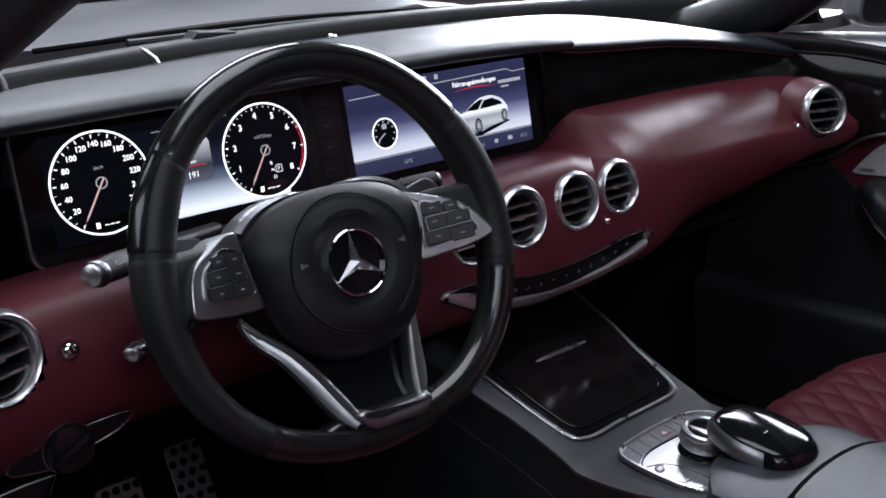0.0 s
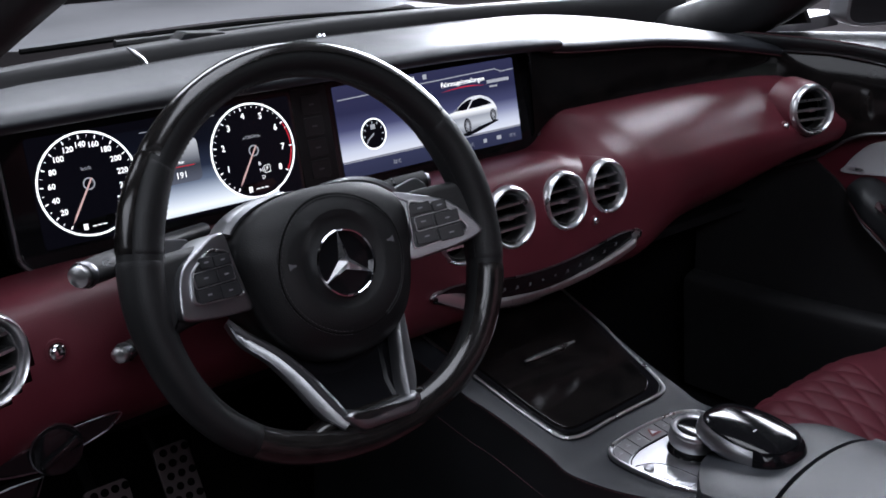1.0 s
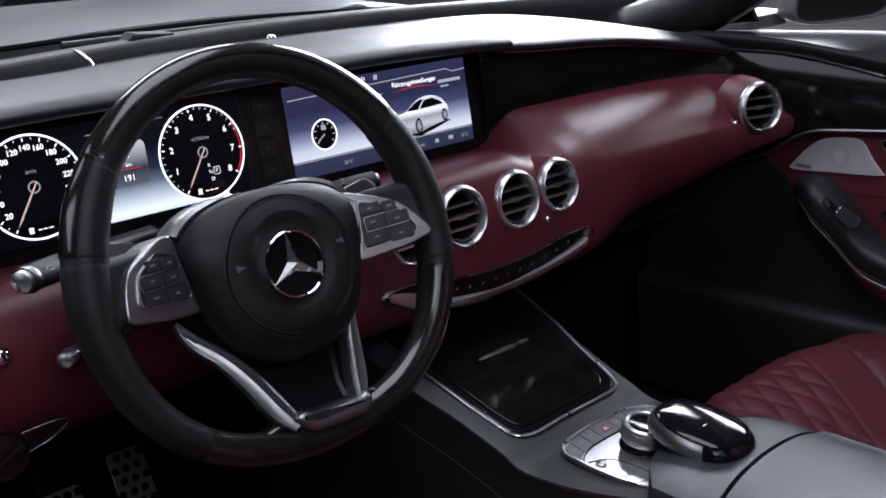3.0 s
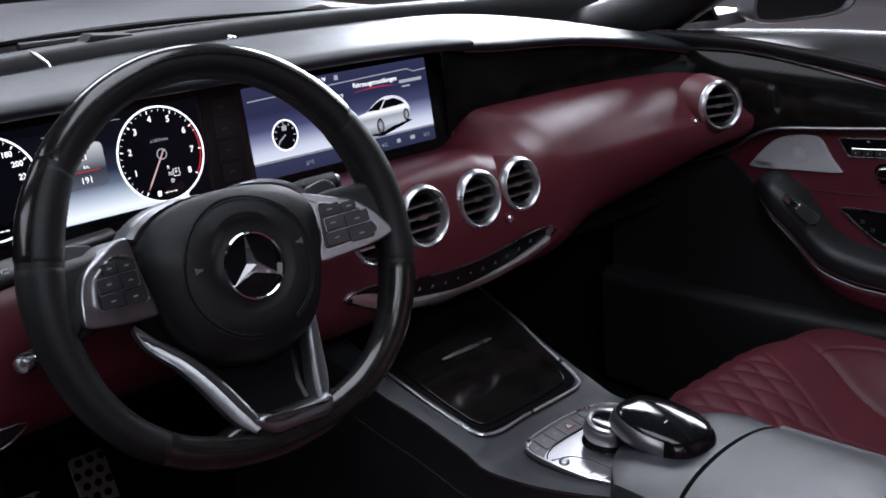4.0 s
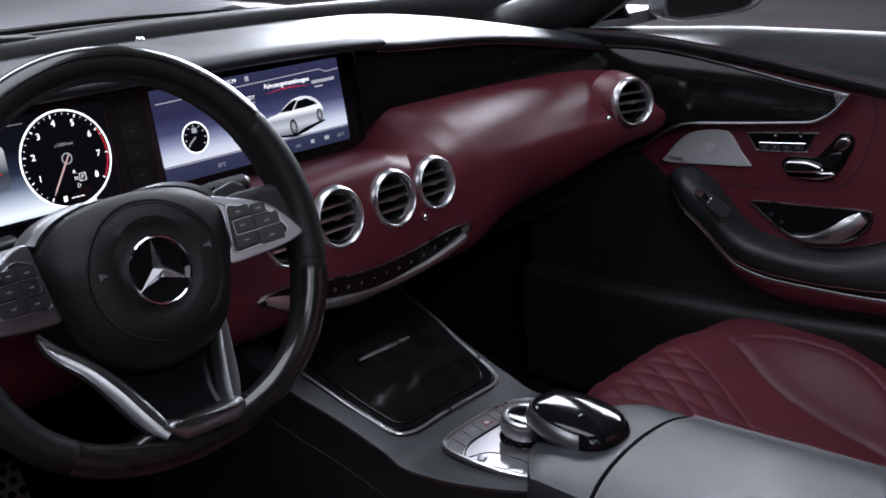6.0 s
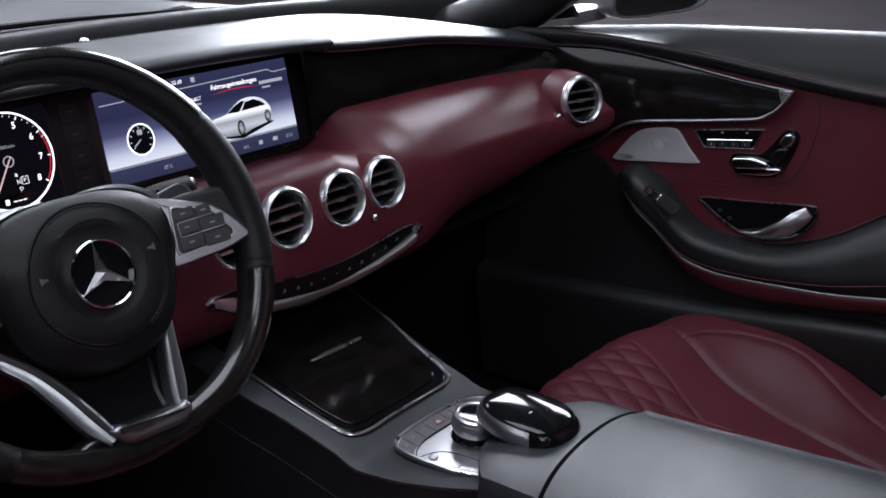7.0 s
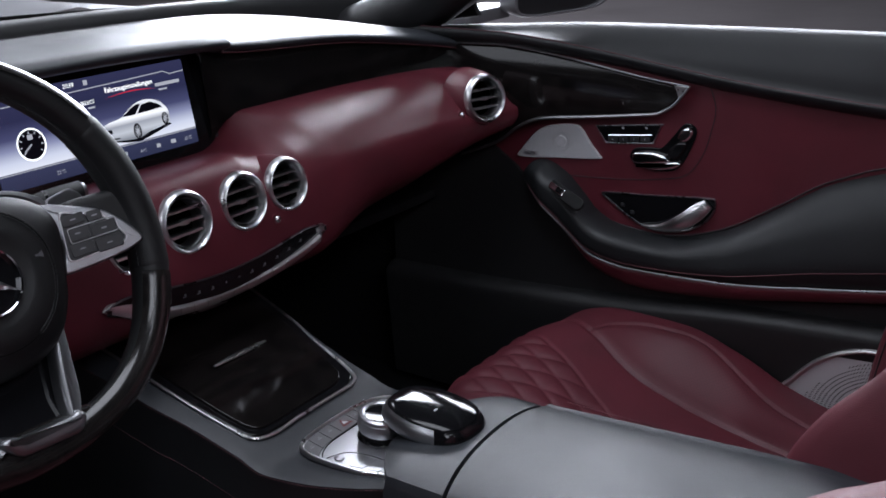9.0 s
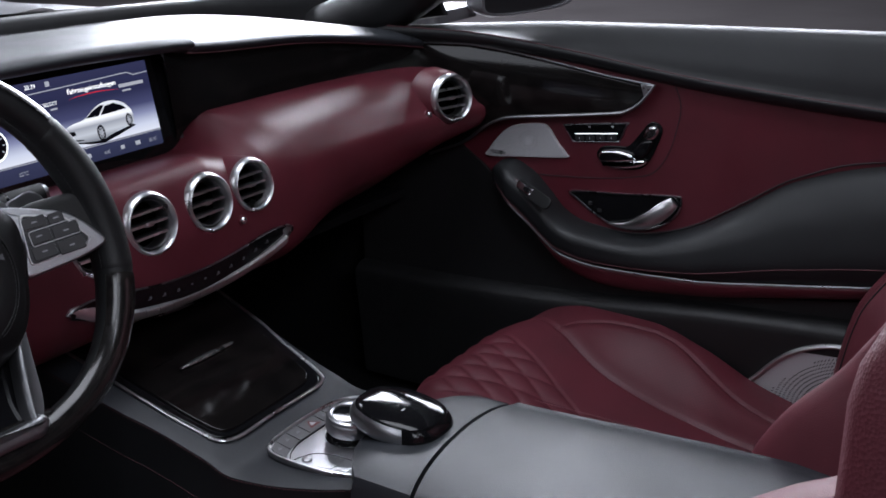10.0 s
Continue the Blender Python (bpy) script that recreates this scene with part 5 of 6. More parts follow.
for k in range(110):
    y = -0.167 - 1.13 * (k / 109) ** 1.35
    zu, zl = lerp(y, UP), lerp(y, LO)
    out = 0.054 * min(1.0, math.sqrt(max(0.0, (-0.1665 - y) / 0.05)))
    row = []
    for i in range(25):
        s_ = i / 24
        swell = (1 - abs(2 * s_ - 1) ** (3.2 if y > -0.45 else 2.6)) ** 0.62 if s_ < 0.5 else 1 - 0.28 * (2 * s_ - 1) ** 4
        bias = 1.0 - (0.0 if y > -0.40 else 0.45 * min(1, (-0.40 - y) / 0.25)) * (1 - s_) ** 1.3
        row.append(Vector((0.6735 - out * swell * bias, y, zu + (zl - zu) * s_)))
    rows.append(row)
rest = part("armrest", loft(rows), BLACK, door, "black leather armrest", angle=70)
part("chrome_line", tube([r[-1] + Vector((-0.0015, 0.0, -0.0022)) for r in rows[2:]], 0.0017, 8), DARK_SATIN, door, "thin chrome line under the armrest")
arm_rows, rows = rows, []
for r in arm_rows:
    p = r[-1]
    if p.y < -0.195:
        h = lerp(p.y, [(-1.3, 0.022), (-0.82, 0.024), (-0.55, 0.031), (-0.42, 0.037), (-0.33, 0.030), (-0.26, 0.013), (-0.195, 0.001)])
        rows.append(spline([(p.x + 0.006, p.y, p.z - 0.001), (p.x - 0.001, p.y, p.z - 0.004), (p.x - 0.001, p.y, p.z - h * 0.5), (p.x + 0.010, p.y, p.z - h), (0.675, p.y, p.z - h - 0.006)], 12))
part("lower_strip", loft(rows), RED, door, "dark red leather strip", angle=70)
part("armrest_seam", tube([r[20] + Vector((-0.0006, 0, 0)) for r in arm_rows[6:]], 0.0007, 5), THREAD, rest)
seam = [(-0.335, 0.630), (-0.428, 0.6245), (-0.519, 0.650), (-0.603, 0.701), (-0.681, 0.750), (-0.804, 0.786), (-1.1, 0.80)]
part("armrest_seam", tube(door_line(seam, 60, 0.002), 0.0012, 5), BLACK_THREAD, rest)

belt_rows = []
for y in np.linspace(0.06, -1.4, 40):
    zl = lerp(y, [(-1.4, 0.815), (-0.79, 0.844), (-0.582, 0.860), (-0.496, 0.8695), (-0.405, 0.882), (-0.309, 0.895), (-0.207, 0.906), (-0.132, 0.912), (0.06, 0.914)])
    zu = lerp(y, [(-0.8, 0.957), (-0.3, 0.949), (-0.10, 0.938), (0.06, 0.925)])
    r = spline([(0.69, y, zl - 0.008), (0.668, y, zl - 0.004), (0.656, y, zl + 0.004), (0.652, y, zl + 0.014), (0.657, y, zl + 0.020), (0.662, y, (zl + zu) / 2), (0.678, y, zu - 0.012), (0.696, y, zu - 0.001), (0.722, y, zu - 0.004), (0.750, y, zu - 0.03)], 28)
    belt_rows.append(r)
belt = part("belt_pad", loft(belt_rows), BLACK, door, "black leather belt pad", angle=60)
part("belt_seam", tube([r[11] + Vector((-0.0008, 0, 0)) for r in belt_rows], 0.0008, 5), THREAD, belt)
part("window_seal", tube([r[25] + Vector((0.004, 0, 0.0)) for r in belt_rows], 0.0030, 8), PLASTIC, door, "black window seal")

inlay = [(0.03, 0.905), (-0.044, 0.904), (-0.12, 0.906), (-0.198, 0.900), (-0.301, 0.886), (-0.38, 0.874), (-0.452, 0.8645), (-0.446, 0.853), (-0.432, 0.838), (-0.412, 0.8265), (-0.392, 0.8225), (-0.30, 0.8105), (-0.229, 0.802), (-0.195, 0.795), (-0.164, 0.780), (-0.140, 0.762), (-0.112, 0.745), (-0.06, 0.72), (0.03, 0.70)]
def bowed(bm):
    """Brings the lower part of the inlay nearer the cabin, so that its upper part leans back."""
    for v in bm.verts:
        g = min(1.0, max(0.0, (0.910 - v.co.z) / 0.10))
        v.co.x -= 0.018 * (1 - (1 - g) ** 2)
    return bm


body = slab(d2(*inlay), DM, 0.005, 0.002, 3)
bmesh.ops.bisect_plane(body, geom=body.verts[:] + body.edges[:] + body.faces[:], plane_co=(0, 0, 0.89), plane_no=(0, 0, 1))
for z in (0.875, 0.86, 0.845, 0.83, 0.815):
    bmesh.ops.bisect_plane(body, geom=body.verts[:] + body.edges[:] + body.faces[:], plane_co=(0, 0, z), plane_no=(0, 0, 1))
part("inlay", bowed(body), WOOD, door, "lacquered burr wood inlay")
part("inlay_edge", bowed(tube(door_line([(-0.05, 0.718), (-0.112, 0.742), (-0.140, 0.759), (-0.164, 0.7775), (-0.195, 0.7925), (-0.229, 0.7995), (-0.30, 0.808), (-0.392, 0.820), (-0.415, 0.825), (-0.436, 0.838), (-0.450, 0.855), (-0.458, 0.8675)], 60, 0.0058), 0.0026, 8)), SPOKE, door, "chrome edge of the inlay")
part("inlay_edge", bowed(tube(door_line([(-0.03, 0.9065), (-0.12, 0.9085), (-0.198, 0.9025), (-0.301, 0.8885), (-0.38, 0.8765), (-0.458, 0.8680)], 40, 0.0058), 0.0014, 8)), SPOKE, door)
part("inlay_tip", slab(d2((-0.437, 0.868), (-0.460, 0.868), (-0.452, 0.855), (-0.443, 0.848)), DM @ Matrix.Translation((0, 0, 0.014)), 0.0062, 0.001), SATIN, door)

spk = door_outline([(-0.156, 0.722), (-0.160, 0.736), (-0.178, 0.758), (-0.200, 0.776), (-0.232, 0.785), (-0.262, 0.787), (-0.274, 0.780), (-0.290, 0.758), (-0.305, 0.741), (-0.303, 0.735), (-0.23, 0.728)], 60)
GRILLE = shader("speaker_mesh", (0.60, 0.61, 0.63), 0.45, metal=0.35)
t = GRILLE.node_tree
vor, co, rp = t.nodes.new("ShaderNodeTexVoronoi"), t.nodes.new("ShaderNodeTexCoord"), t.nodes.new("ShaderNodeValToRGB")
vor.inputs["Scale"].default_value, vor.inputs["Randomness"].default_value = 420.0, 0.0
t.links.new(co.outputs["Object"], vor.inputs["Vector"])
t.links.new(vor.outputs["Distance"], rp.inputs[0])
rp.color_ramp.elements[0].position, rp.color_ramp.elements[1].position = 0.22, 0.34
rp.color_ramp.elements[0].color, rp.color_ramp.elements[1].color = (0.12, 0.12, 0.13, 1), (0.62, 0.63, 0.65, 1)
t.links.new(rp.outputs[0], t.nodes["Principled BSDF"].inputs["Base Color"])
sp = part("speaker_grille", slab(spk, DM, 0.0050, 0.0015, 2), GRILLE, door, "perforated silver speaker grille")
part("speaker_ring", band(ring2(0.0165, 40, 0.236, 0.757), ring2(0.0155, 40, 0.236, 0.757), DM @ Matrix.Translation((0, 0, 0.0046)), 0.0010, 0.0002), BRUSHED, sp)
part("speaker_boss", turned([(0.010, 0), (0.009, 0.001), (0, 0.0014)], DM @ Matrix.Translation((0.236, 0.757, 0.0048)), 24), GRILLE, sp)
for k in range(3):
    part("speaker_bar", slab(rounded(0.028, 0.0008, 0.0003, 2, 0.178, 0.7290 + 0.0022 * k), DM, 0.0016, base=0.0046), DARK_SATIN, sp)

swp = [(-0.299, 0.789), (-0.404, 0.8015), (-0.408, 0.798), (-0.398, 0.774), (-0.392, 0.771), (-0.322, 0.7640), (-0.315, 0.767)]
sw = part("memory_switches", slab(d2(*swp), DM, 0.0035, 0.0012), GLOSS, door, "black memory switch panel")
part("switch_edge", tube(door_line(swp + swp[:1], 60, 0.0022), 0.0012, 6), DARK_SATIN, sw)
part("switch_bar", tube(door_line([(-0.322, 0.7765), (-0.36, 0.7805), (-0.396, 0.7845)], 8, 0.0045), 0.0016, 8), CHROME, sw)
for k in range(4):
    y = -0.329 - 0.0185 * k
    kz = 0.7705 - (y + 0.329) * 0.105
    b = part("memory_key", slab(rounded(0.016, 0.0085, 0.0015, 3, -y, kz), DM, 0.0016, 0.0006, base=0.0032), SOFT_BUTTON, sw)
    part("key_symbol", bar(0.0012, 0.0026, DM, -y, kz, None, 0.0052), WHITE_INK, b)
for y, z in ((-0.346, 0.7905), (-0.386, 0.7945)):
    part("heat_symbol", bar(0.0040, 0.0022, DM, -y, z, None, 0.0039), WHITE_INK, sw)

seat_base = door_outline([(-0.359, 0.746), (-0.367, 0.760), (-0.392, 0.764), (-0.412, 0.766), (-0.430, 0.786), (-0.446, 0.806), (-0.460, 0.807), (-0.468, 0.797), (-0.462, 0.775), (-0.448, 0.745), (-0.432, 0.731), (-0.400, 0.727), (-0.370, 0.732)], 60)
ss = part("seat_switches", slab(seat_base, DM, 0.0030, 0.0012), GLOSS, door, "chrome seat adjustment switches")
part("cushion_switch", slab(door_outline([(-0.365, 0.745), (-0.372, 0.756), (-0.400, 0.759), (-0.422, 0.754), (-0.428, 0.746), (-0.405, 0.741), (-0.372, 0.738)], 40), DM, 0.010, 0.004, 3, base=0.002), CHROME, ss, "chrome cushion switch")
part("cushion_switch", slab(door_outline([(-0.372, 0.735), (-0.405, 0.7395), (-0.436, 0.748), (-0.446, 0.744), (-0.432, 0.735), (-0.405, 0.7305), (-0.380, 0.7315)], 40), DM, 0.009, 0.0035, 3, base=0.002), CHROME, ss)
part("backrest_switch", slab(door_outline([(-0.424, 0.758), (-0.435, 0.775), (-0.449, 0.781), (-0.456, 0.776), (-0.446, 0.757), (-0.436, 0.750)], 40), DM, 0.010, 0.004, 3, base=0.002), GLOSS, ss)
part("headrest_switch", slab(door_outline([(-0.440, 0.785), (-0.447, 0.800), (-0.458, 0.803), (-0.464, 0.796), (-0.458, 0.784), (-0.448, 0.780)], 36), DM, 0.009, 0.0035, 3, base=0.002), CHROME, ss, "chrome headrest switch")

hp = [(-0.316, 0.680), (-0.40, 0.6865), (-0.490, 0.6945), (-0.503, 0.6905), (-0.500, 0.672), (-0.482, 0.650), (-0.450, 0.635), (-0.410, 0.630), (-0.380, 0.636), (-0.350, 0.652), (-0.325, 0.669)]
hb = part("handle_recess", slab(door_outline(hp, 60), DM, 0.0022, 0.0008), GLOSS, door, "black recess of the door handle")
part("recess_edge", tube(spline([(0.6695, y, z) for y, z in hp], 70, True), 0.0016, 6, closed=True, up=(1, 0, 0)), DARK_SATIN, hb)
rows = []
pts = spline([(-0.385, 0.6365, 0.004), (-0.42, 0.6395, 0.010), (-0.455, 0.654, 0.016), (-0.480, 0.674, 0.013), (-0.494, 0.6875, 0.005)], 24)
wid = [p.x for p in spline([(0.0012, 0, 0), (0.006, 0, 0), (0.012, 0, 0), (0.013, 0, 0), (0.009, 0, 0)], 24)]
for i, p in enumerate(pts):
    t_ = (pts[min(i + 1, 23)] - pts[max(i - 1, 0)]).normalized()
    n_ = Vector((t_.y, -t_.x, 0)).normalized()
    rows.append([Vector((0.6695 - p.z - math.sin(a) * 0.004, p.x + n_.x * math.cos(a) * wid[i], p.y + n_.y * math.cos(a) * wid[i])) for a in (2 * math.pi * k / 10 for k in range(10))])
part("handle_lever", loft(rows, True, True), SATIN, hb, "satin chrome door pull")
for y, z in ((-0.349, 0.664), (-0.366, 0.654)):
    part("lock_key", slab(rounded(0.007, 0.006, 0.001, 3, -y, z), DM, 0.002, 0.0006, base=0.0022), SOFT_BUTTON, hb)

# window switch on the armrest
wm = frame3((0.6225, -0.254, 0.688), (-0.80, 0.15, 0.62), (0, -0.84, -0.45))
ws = part("window_switch_bed", slab(rounded(0.021, 0.092, 0.010, 5, 0, 0.016), wm, 0.004, 0.0015, base=-0.004), WHEEL_LEATHER, door)
part("window_switch", slab(rounded(0.0125, 0.038, 0.003, 4), wm, 0.004, 0.0015), CHROME, ws, "chrome framed window switch")
part("switch_paddle", slab(rounded(0.0085, 0.016, 0.002, 3, 0, 0.008), wm, 0.0050, 0.0015), GLOSS, ws)

for pts in ([(-0.485, 0.8665), (-0.495, 0.835), (-0.490, 0.80), (-0.478, 0.760), (-0.455, 0.728), (-0.42, 0.716), (-0.35, 0.706), (-0.26, 0.700), (-0.20, 0.697)],):
    line = door_line(pts, 80, 0.0004)
    part("panel_seam", tube(line, 0.0008, 5), BLACK_THREAD, door)
    part("panel_stitching", stitches([p + Vector((0, -0.004, 0)) for p in line], 0.0045, 0.0030, 0.0005), THREAD, door)

rows = []
for y in np.linspace(0.12, -1.4, 30):
    z = lerp(y, [(-1.4, 0.57), (-0.6, 0.532), (-0.31, 0.503), (-0.08, 0.489), (0.12, 0.485)])
    rows.append(spline([(0.672, y, z + 0.004), (0.655, y, z + 0.003), (0.640, y, z - 0.004), (0.634, y, z - 0.02), (0.640, y, z - 0.09), (0.65, y, 0.26)], 16))
part("map_pocket", loft(rows), PLASTIC, door, "black map pocket", angle=60)
part("lower_panel", slab(d2((0.12, 0.255), (0.12, 0.730), (-0.105, 0.735), (-0.150, 0.705), (-0.19, 0.665), (-0.25, 0.615), (-0.32, 0.560), (-0.40, 0.530), (-0.6, 0.548), (-0.85, 0.588), (-1.4, 0.60), (-1.4, 0.255)), DM, 0.006), PLASTIC, door)
gl = [(-0.628, 0.405), (-0.655, 0.448), (-0.690, 0.485), (-0.730, 0.507), (-0.775, 0.515), (-0.85, 0.505), (-0.87, 0.42), (-0.80, 0.385), (-0.70, 0.385)]
GM = DM @ Matrix.Translation((0, 0, 0.030))
WOOFER = vary(shader("woofer_silver", (0.62, 0.63, 0.65), 0.42, metal=0.35), 60, 0.36, 0.48)
wf = part("woofer_grille", slab(door_outline(gl, 50), GM, 0.006, 0.002), WOOFER, door, "silver woofer grille with radiating slots")
part("woofer_rim", tube(spline([(0.634, y, z) for y, z in gl], 60, True), 0.0040, 8, closed=True, up=(1, 0, 0)), SATIN, wf, "silver rim")
g = bmesh.new()
for k in range(64):
    a = radians(100 + k * 2.6)
    for j in range(26):
        r = 0.030 + j * 0.0062
        y, z = -0.80 - r * math.cos(a), 0.400 + r * 0.80 * math.sin(a)
        if -0.80 < y < -0.642 and z < 0.502 - 2.6 * max(0, y + 0.775) ** 1.55 and z > 0.392:
            bar(0.0040, 0.0011, GM @ Matrix.Translation((-y, z, 0.0063)) @ Matrix.Rotation(-a, 4, "Z"), 0, 0, g)
part("slots", g, VOID, wf)

# ---- seats ----


def smooth(a, b, x):
    f = min(1.0, max(0.0, (x - a) / (b - a)))
    return f * f * (3 - 2 * f)


def seam_x(y):
    """How far from the seat's middle the long seam lies at y."""
    return lerp(y, [(-0.86, 0.092), (-0.68, 0.091), (-0.567, 0.096), (-0.489, 0.096), (-0.439, 0.103), (-0.356, 0.138), (-0.322, 0.157), (-0.25, 0.190)])


def top_x(y):
    """The upper seam of the perforated bolster panel."""
    return lerp(y, [(-0.86, 0.150), (-0.662, 0.168), (-0.597, 0.182), (-0.521, 0.203), (-0.44, 0.198), (-0.384, 0.172), (-0.362, 0.136)])


def cushion_point(x0, u, y):
    mid = lerp(y, [(-0.86, 0.385), (-0.70, 0.398), (-0.57, 0.420), (-0.46, 0.456), (-0.37, 0.494), (-0.315, 0.503), (-0.275, 0.488), (-0.250, 0.452), (-0.238, 0.40)])
    side = lerp(y, [(-0.86, 0.375), (-0.75, 0.400), (-0.65, 0.430), (-0.57, 0.468), (-0.48, 0.496), (-0.37, 0.500), (-0.315, 0.490), (-0.275, 0.468), (-0.250, 0.440), (-0.238, 0.39)])
    w = smooth(0.36, 0.80, abs(u))
    z = mid + (side - mid) * w - 0.13 * max(0.0, (abs(u) - 0.86) / 0.14) ** 2.2
    x = abs(u) * 0.265
    q = u * 0.265 * (1 if x0 > 0 else -1)
    edge = 0.2208 + 0.5124 * y  # the outermost row of quilting runs slantwise to the console
    k = smooth(0.002, -0.004, q - edge) * smooth(-0.150, -0.140, q)
    a, b = (0.89 * q - 0.456 * y) / 0.0393, (-0.89 * q - 0.456 * y) / 0.0393
    z += k * 0.0062 * ((abs(math.sin(math.pi * a)) * abs(math.sin(math.pi * b))) ** 0.40 - 0.35)
    z -= 0.0022 * math.exp(-((q - edge) / 0.0030) ** 2)
    z -= 0.0050 * math.exp(-((x - seam_x(y)) / 0.0045) ** 2) * smooth(-0.07, -0.05, q)
    z += 0.0022 * smooth(0.0, 0.020, x - seam_x(y)) * smooth(0.0, 0.020, top_x(y) - x)
    z -= 0.0024 * math.exp(-((x - top_x(y)) / 0.0028) ** 2) * smooth(-0.345, -0.365, y)
    return Vector((x0 + 0.265 * u * (1 - 0.12 * smooth(-0.33, -0.24, y)), y, z))


def back_point(x0, u, z, table, depth):
    y = lerp(z, table) - depth
    w = smooth(0.45, 0.86, abs(u))
    return Vector((x0 + (0.265 - 0.04 * smooth(0.8, 1.1, z)) * u, y + depth * w - 0.12 * max(0.0, (abs(u) - 0.88) / 0.12) ** 2, z))


def seat(x0, table, label):
    s = thing("bucket_seat", (x0, -0.6, 0.24), label, "car seat", "front seats")
    us = [-1 + 2 * i / 190 for i in range(191)]
    ys = [-0.238 - 0.62 * j / 190 for j in range(191)]

    def perforated(u, y):
        return seam_x(y) < abs(u) * 0.265 < top_x(y) and y < -0.362

    grid = [[cushion_point(x0, u, y) for u in us] for y in ys]

    def patch(keep):
        b = bmesh.new()
        made = {}
        for j in range(len(ys) - 1):
            for i in range(len(us) - 1):
                if not keep((us[i] + us[i + 1]) / 2, (ys[j] + ys[j + 1]) / 2):
                    continue
                ring = ((j, i), (j, i + 1), (j + 1, i + 1), (j + 1, i))
                for q in ring:
                    if q not in made:
                        made[q] = b.verts.new(grid[q[0]][q[1]])
                b.faces.new([made[q] for q in ring])
        return b

    cu = part("cushion", patch(lambda u, y: abs(u) <= 0.86 and not perforated(u, y)), SEAT_RED, s, "quilted red leather cushion", angle=80)
    part("bolster", patch(lambda u, y: u > 0 and perforated(u, y)), RED_PERF, s, "perforated red leather bolster", angle=80)
    part("bolster", patch(lambda u, y: u < 0 and perforated(u, y)), RED_PERF, s, "perforated red leather bolster", angle=80)
    part("side", patch(lambda u, y: u > 0.86), SEAT_RED, s, angle=80)
    part("side", patch(lambda u, y: u < -0.86), SEAT_RED, s, angle=80)
    for side in (-1, 1):
        line = [cushion_point(x0, side * (seam_x(y) + 0.006) / 0.265, y) + Vector((0, 0, 0.0004)) for y in ys[20:]]
        part("seam", stitches(line, 0.0050, 0.0032, 0.0004), THREAD, cu)
        line = [cushion_point(x0, side * (top_x(y) + 0.005) / 0.265, y) + Vector((0, 0, 0.0004)) for y in ys[39:]]
        part("seam", stitches(line, 0.0050, 0.0032, 0.0004), THREAD, cu)
    part("base", slab(rounded(0.46, 0.50, 0.04, 5, x0, -0.56), Matrix.Translation((0, 0, 0.24)), 0.14, 0.01), PLASTIC, s, "black seat base")
    zs = [0.40 + 0.70 * j / 70 for j in range(71)]
    rows = [[back_point(x0, -1 + i / 40, z, table, 0.075) for i in range(81)] for z in zs]
    crown = [[p + Vector((0, -0.02 * k * k, 0.012 * k)) for p in rows[-1]] for k in (1, 2, 3)]
    bk = part("backrest", loft(rows + crown), SEAT_RED, s, "dark red leather backrest", angle=80)
    for side in (-1, 1):
        line = [back_point(x0, side * 0.76, z, table, 0.075) + Vector((0, 0.0006, 0)) for z in zs]
        part("piping", tube(line, 0.0012, 6, up=(1, 0, 0)), BLACK_THREAD, bk)
        line = [back_point(x0, side * 0.785, z, table, 0.075) + Vector((0, 0.0008, 0)) for z in zs]
        part("back_seam", stitches(line, 0.0055, 0.0036, 0.0006), THREAD, bk)
    rows = []
    for z in zs[::5]:
        y = lerp(z, table) - 0.16
        rows.append([Vector((x0 + dx, y + dy, z)) for dx, dy in ((-0.262, -0.02), (-0.24, -0.07), (0, -0.10), (0.24, -0.07), (0.262, -0.02))])
    part("back_shell", loft(rows), PLASTIC, s)
    return s


seat(0.40, [(0.40, -0.752), (0.50, -0.765), (0.58, -0.782), (0.636, -0.812), (0.704, -0.868), (0.85, -0.945), (1.1, -1.02)], "red quilted leather passenger seat beside the console")
seat(-0.40, [(0.40, -0.80), (0.65, -0.830), (0.72, -0.858), (0.755, -0.900), (0.785, -0.950), (0.85, -0.998), (1.0, -1.0215), (1.05, -1.0215), (1.1, -1.045)], "red leather driver's seat behind the steering wheel")

# ---- light switch, pedals, parts at the windscreen, mirror ----
sw = thing("light_switch", (-0.613, -0.14, 0.71), "glossy black light switch panel with rotary knob", "switch")
line = [(-0.672, 0.708), (-0.666, 0.720), (-0.640, 0.724), (-0.601, 0.730), (-0.557, 0.730), (-0.570, 0.717), (-0.594, 0.710), (-0.620, 0.700), (-0.650, 0.702)]
LM = frame3((0, -0.1385, 0), (0, -1, 0))
part("panel", slab(line, LM, 0.006, 0.0015, base=-0.002), GLOSS, sw)
part("panel_edge", tube([LM @ Vector((p.x, p.y, 0.0038)) for p in spline([(x, y, 0) for x, y in line], 50, True)], 0.0009, 6, closed=True, up=(0, 1, 0)), DARK_SATIN, sw)
KM2 = frame3((-0.619, -0.1445, 0.7165), (0, -1, 0.05))
part("knob", turned([(0.023, -0.004), (0.023, 0.004), (0.0215, 0.007), (0.017, 0.0085), (0, 0.009)], KM2, 40), GLOSS, sw, "rotary knob")
part("knob_bar", slab(rounded(0.040, 0.008, 0.003, 4), KM2 @ Matrix.Rotation(radians(25), 4, "Z"), 0.014, 0.003), GLOSS, sw)
part("knob_ring", turned([(0.0232, 0.000), (0.0242, 0.001), (0.0232, 0.003)], KM2, 40), DARK_SATIN, sw)
br = thing("release_lever", (-0.655, -0.14, 0.68), "glossy black release lever under the dashboard", "lever")
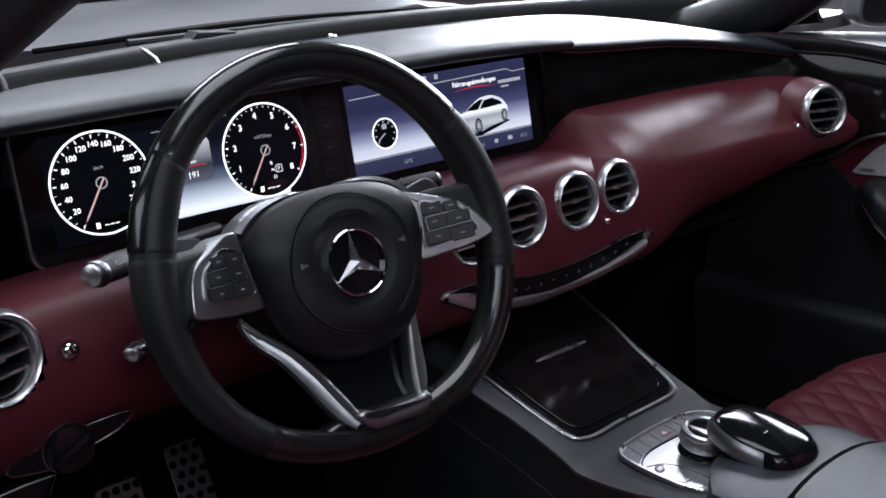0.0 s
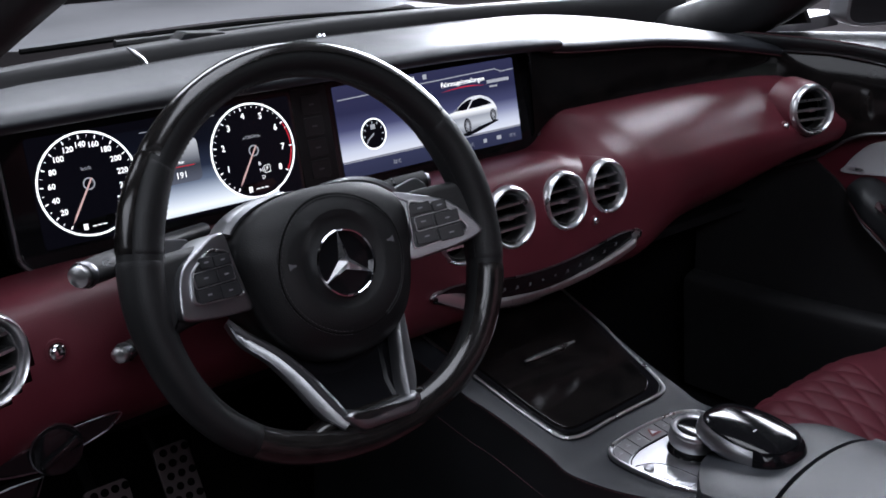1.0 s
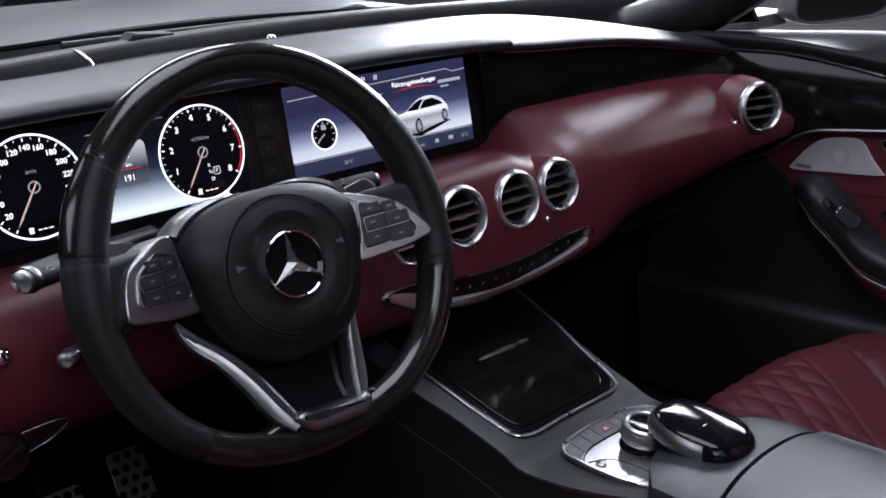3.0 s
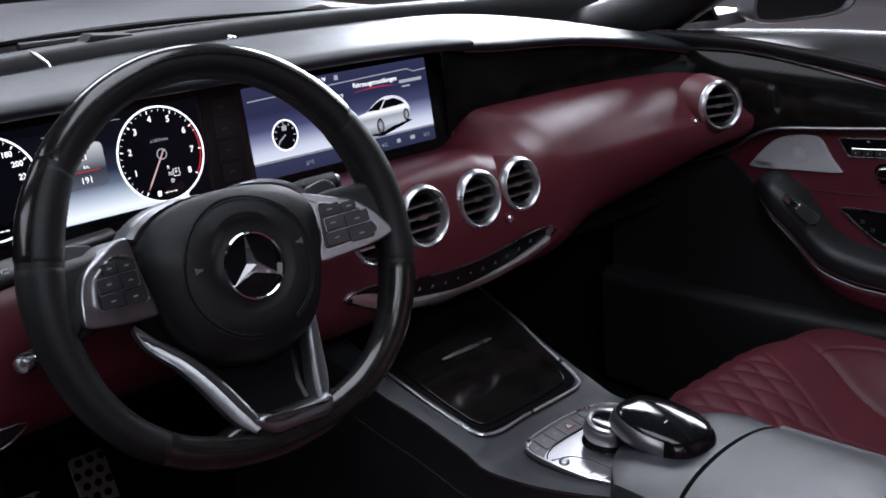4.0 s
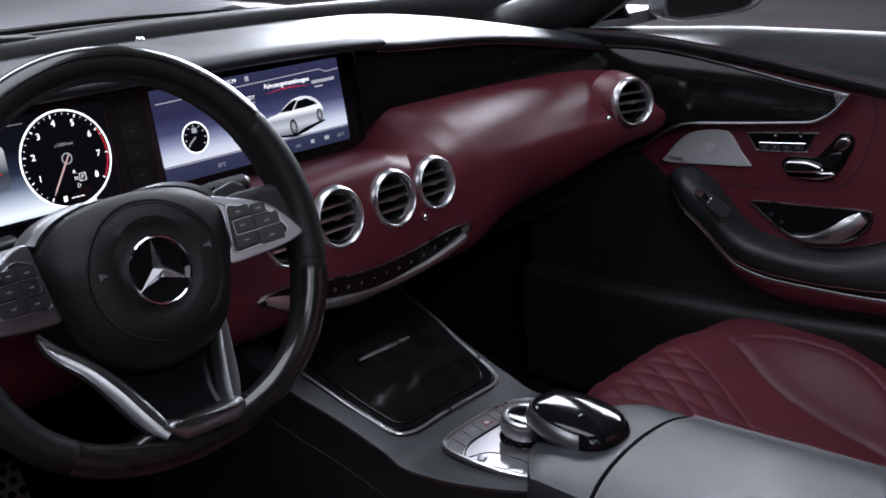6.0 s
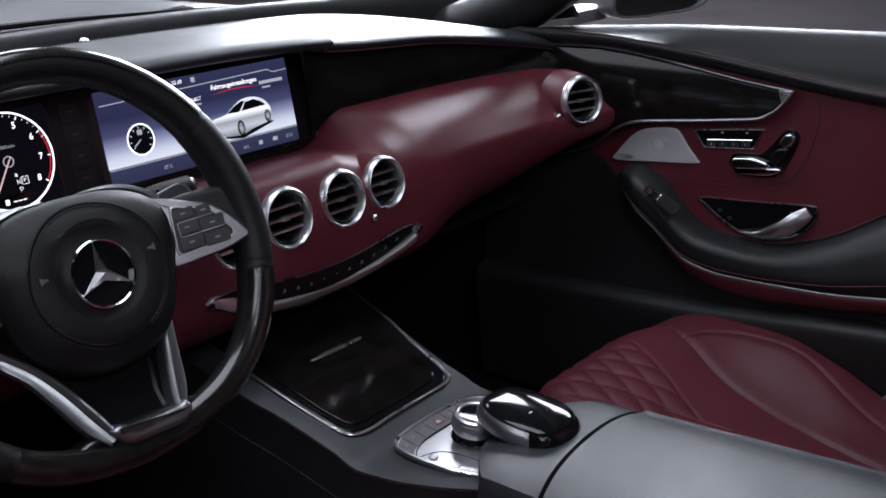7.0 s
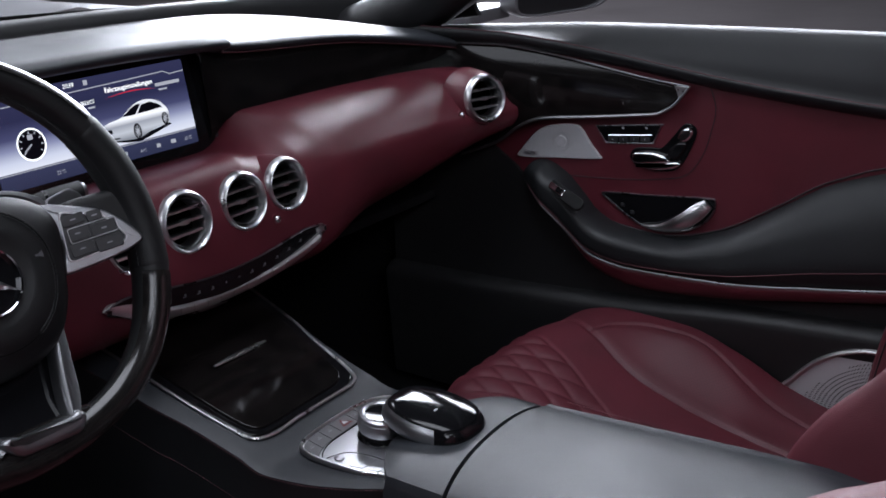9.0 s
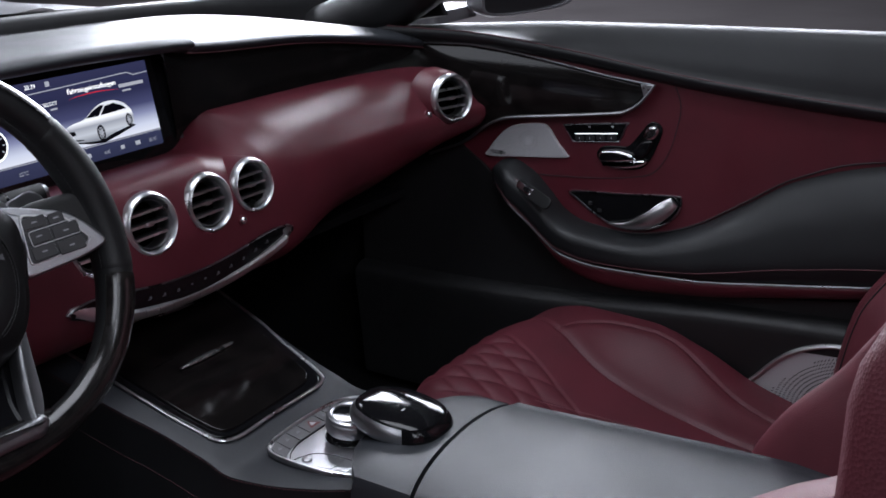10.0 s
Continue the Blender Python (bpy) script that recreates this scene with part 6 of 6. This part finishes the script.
part("plate", slab([(-0.700, 0.672), (-0.690, 0.690), (-0.632, 0.692), (-0.640, 0.674), (-0.66, 0.664)], LM, 0.008, 0.002, base=-0.012), GLOSS, br)
part("edge", tube([Vector((x, -0.139, z)) for x, z in ((-0.690, 0.690), (-0.66, 0.6925), (-0.632, 0.692), (-0.640, 0.675))], 0.0009, 6), DARK_SATIN, br)


PEDAL_STEEL = vary(shader("pedal_steel", (0.14, 0.12, 0.125), 0.5, metal=1.0), 70, 0.44, 0.58)


def pedal(at, w, h, rows_, cols_, lean, label):
    p = thing("pedal", at, label, "pedal", "pedals")
    m = frame3(at, (0, -math.cos(lean), math.sin(lean)))
    pl_ = part("plate", slab(rounded(w, h, 0.008, 4), m, 0.006, 0.0015), PEDAL_STEEL, p, "steel plate")
    for i in range(rows_):
        for j in range(cols_):
            x = (j - (cols_ - 1) / 2) * w / (cols_ + 0.25) + (0.004 if i % 2 else -0.004)
            y = (i - (rows_ - 1) / 2) * h / (rows_ + 0.1)
            part("rubber_stud", turned([(0.0056, 0.0), (0.0056, 0.0072), (0.0046, 0.0082), (0, 0.0084)], m @ Matrix.Translation((x, y, 0)), 12), VOID, pl_)
    part("arm", tube([m @ Vector((0, 0, -0.002)), m @ Vector((0, 0.06, -0.06)), m @ Vector((0, 0.2, -0.09))], 0.008, 8, up=(1, 0, 0)), PLASTIC, p)


pedal((-0.330, 0.262, 0.390), 0.054, 0.105, 6, 3, 0.5, "brushed steel pedal with black rubber studs")
pedal((-0.446, 0.215, 0.390), 0.062, 0.110, 6, 4, 0.5, "brushed steel footrest with black rubber studs")

# recess for the head-up projector, with two slim edges
hud = thing("head_up_projector", (-0.42, 0.2, 0.97), "black projector recess with slim grey edges", "projector")
part("well", box(-0.600, -0.335, 0.105, 0.27, 0.930, 0.945), VOID, hud)
part("edge", tube([(-0.344, 0.172, 0.984), (-0.349, 0.174, 0.995), (-0.358, 0.178, 1.006), (-0.364, 0.181, 1.011)], [0.0030, 0.0034, 0.0026, 0.0008], 8), SATIN, hud)
part("edge", tube([(-0.524, 0.168, 0.978), (-0.526, 0.170, 0.993), (-0.528, 0.172, 1.005)], [0.0030, 0.0030, 0.0010], 8), SATIN, hud)
st = thing("sun_sensor", (-0.066, 0.222, 0.982), "small chrome sensor dome on the scuttle", "sensor")
part("dome", turned([(0.0075, -0.002), (0.0075, 0.002), (0.006, 0.0065), (0.003, 0.0085), (0, 0.009)], Matrix.Translation((-0.066, 0.222, 0.983)), 20), CHROME, st)
wp = thing("wiper", (-0.2, 0.34, 0.98), "black windscreen wiper resting on the scuttle", "wiper")
part("arm", tube(spline([(-0.30, 0.36, 0.992), (0.05, 0.375, 0.988), (0.40, 0.33, 0.978)], 16), 0.006, 8), PLASTIC, wp)
part("blade", tube(spline([(-0.42, 0.375, 0.995), (0.0, 0.40, 0.995), (0.45, 0.345, 0.98)], 20), 0.004, 6), VOID, wp)
part("pivot", slab([(-0.250, 0.978), (-0.222, 1.004), (-0.165, 0.999), (-0.155, 0.982)], frame3((0, 0.335, 0), (0, -1, 0)), 0.03, 0.004), PLASTIC, wp)
part("pivot_face", slab([(-0.252, 0.980), (-0.226, 1.003), (-0.219, 0.999), (-0.224, 0.981)], frame3((0, 0.3045, 0), (0, -1, 0)), 0.002, 0.0005), GREY, wp)
part("nozzle", tube([(0.21, 0.30, 0.984), (0.245, 0.305, 0.990), (0.27, 0.306, 0.989)], [0.002, 0.0035, 0.002], 8), SATIN, wp)

mirror = thing("door_mirror", (0.93, 0.02, 0.90), "silver door mirror outside the passenger window", "mirror")
MM = frame3((0.975, -0.075, 0.985), (-0.40, -0.92, 0.0))
shape = spline([(-0.115, -0.058, 0), (-0.125, -0.01, 0), (-0.11, 0.045, 0), (0.0, 0.058, 0), (0.105, 0.045, 0), (0.118, 0.0, 0), (0.09, -0.05, 0), (0.0, -0.062, 0)], 40, True)
rows = [[MM @ Vector((p.x * k, p.y * k, h)) for p in shape] for k, h in ((0.3, -0.10), (0.7, -0.085), (0.95, -0.045), (1.0, 0.0), (0.97, 0.008), (0.92, 0.008), (0.90, -0.004))]
part("housing", loft(rows, True, True), PAINT, mirror, "silver housing")
glass = shader("mirror_glass", (0.5, 0.5, 0.52), 0.03, metal=1.0)
part("glass", slab([(p.x * 0.9, p.y * 0.9) for p in shape], MM, 0.002, base=-0.003), glass, mirror)
part("foot", slab(rounded(0.16, 0.07, 0.02, 5), Matrix.Translation((0.86, 0.055, 0.918)), 0.024, 0.008), PAINT, mirror)
part("triangle", slab([(0.06, 0.93), (-0.04, 0.945), (-0.02, 0.985), (0.10, 1.02)], frame3((0.735, 0, 0), (-1, 0, 0)) @ Matrix.Diagonal((-1, 1, 1, 1)), 0.012, 0.003), PLASTIC, mirror)
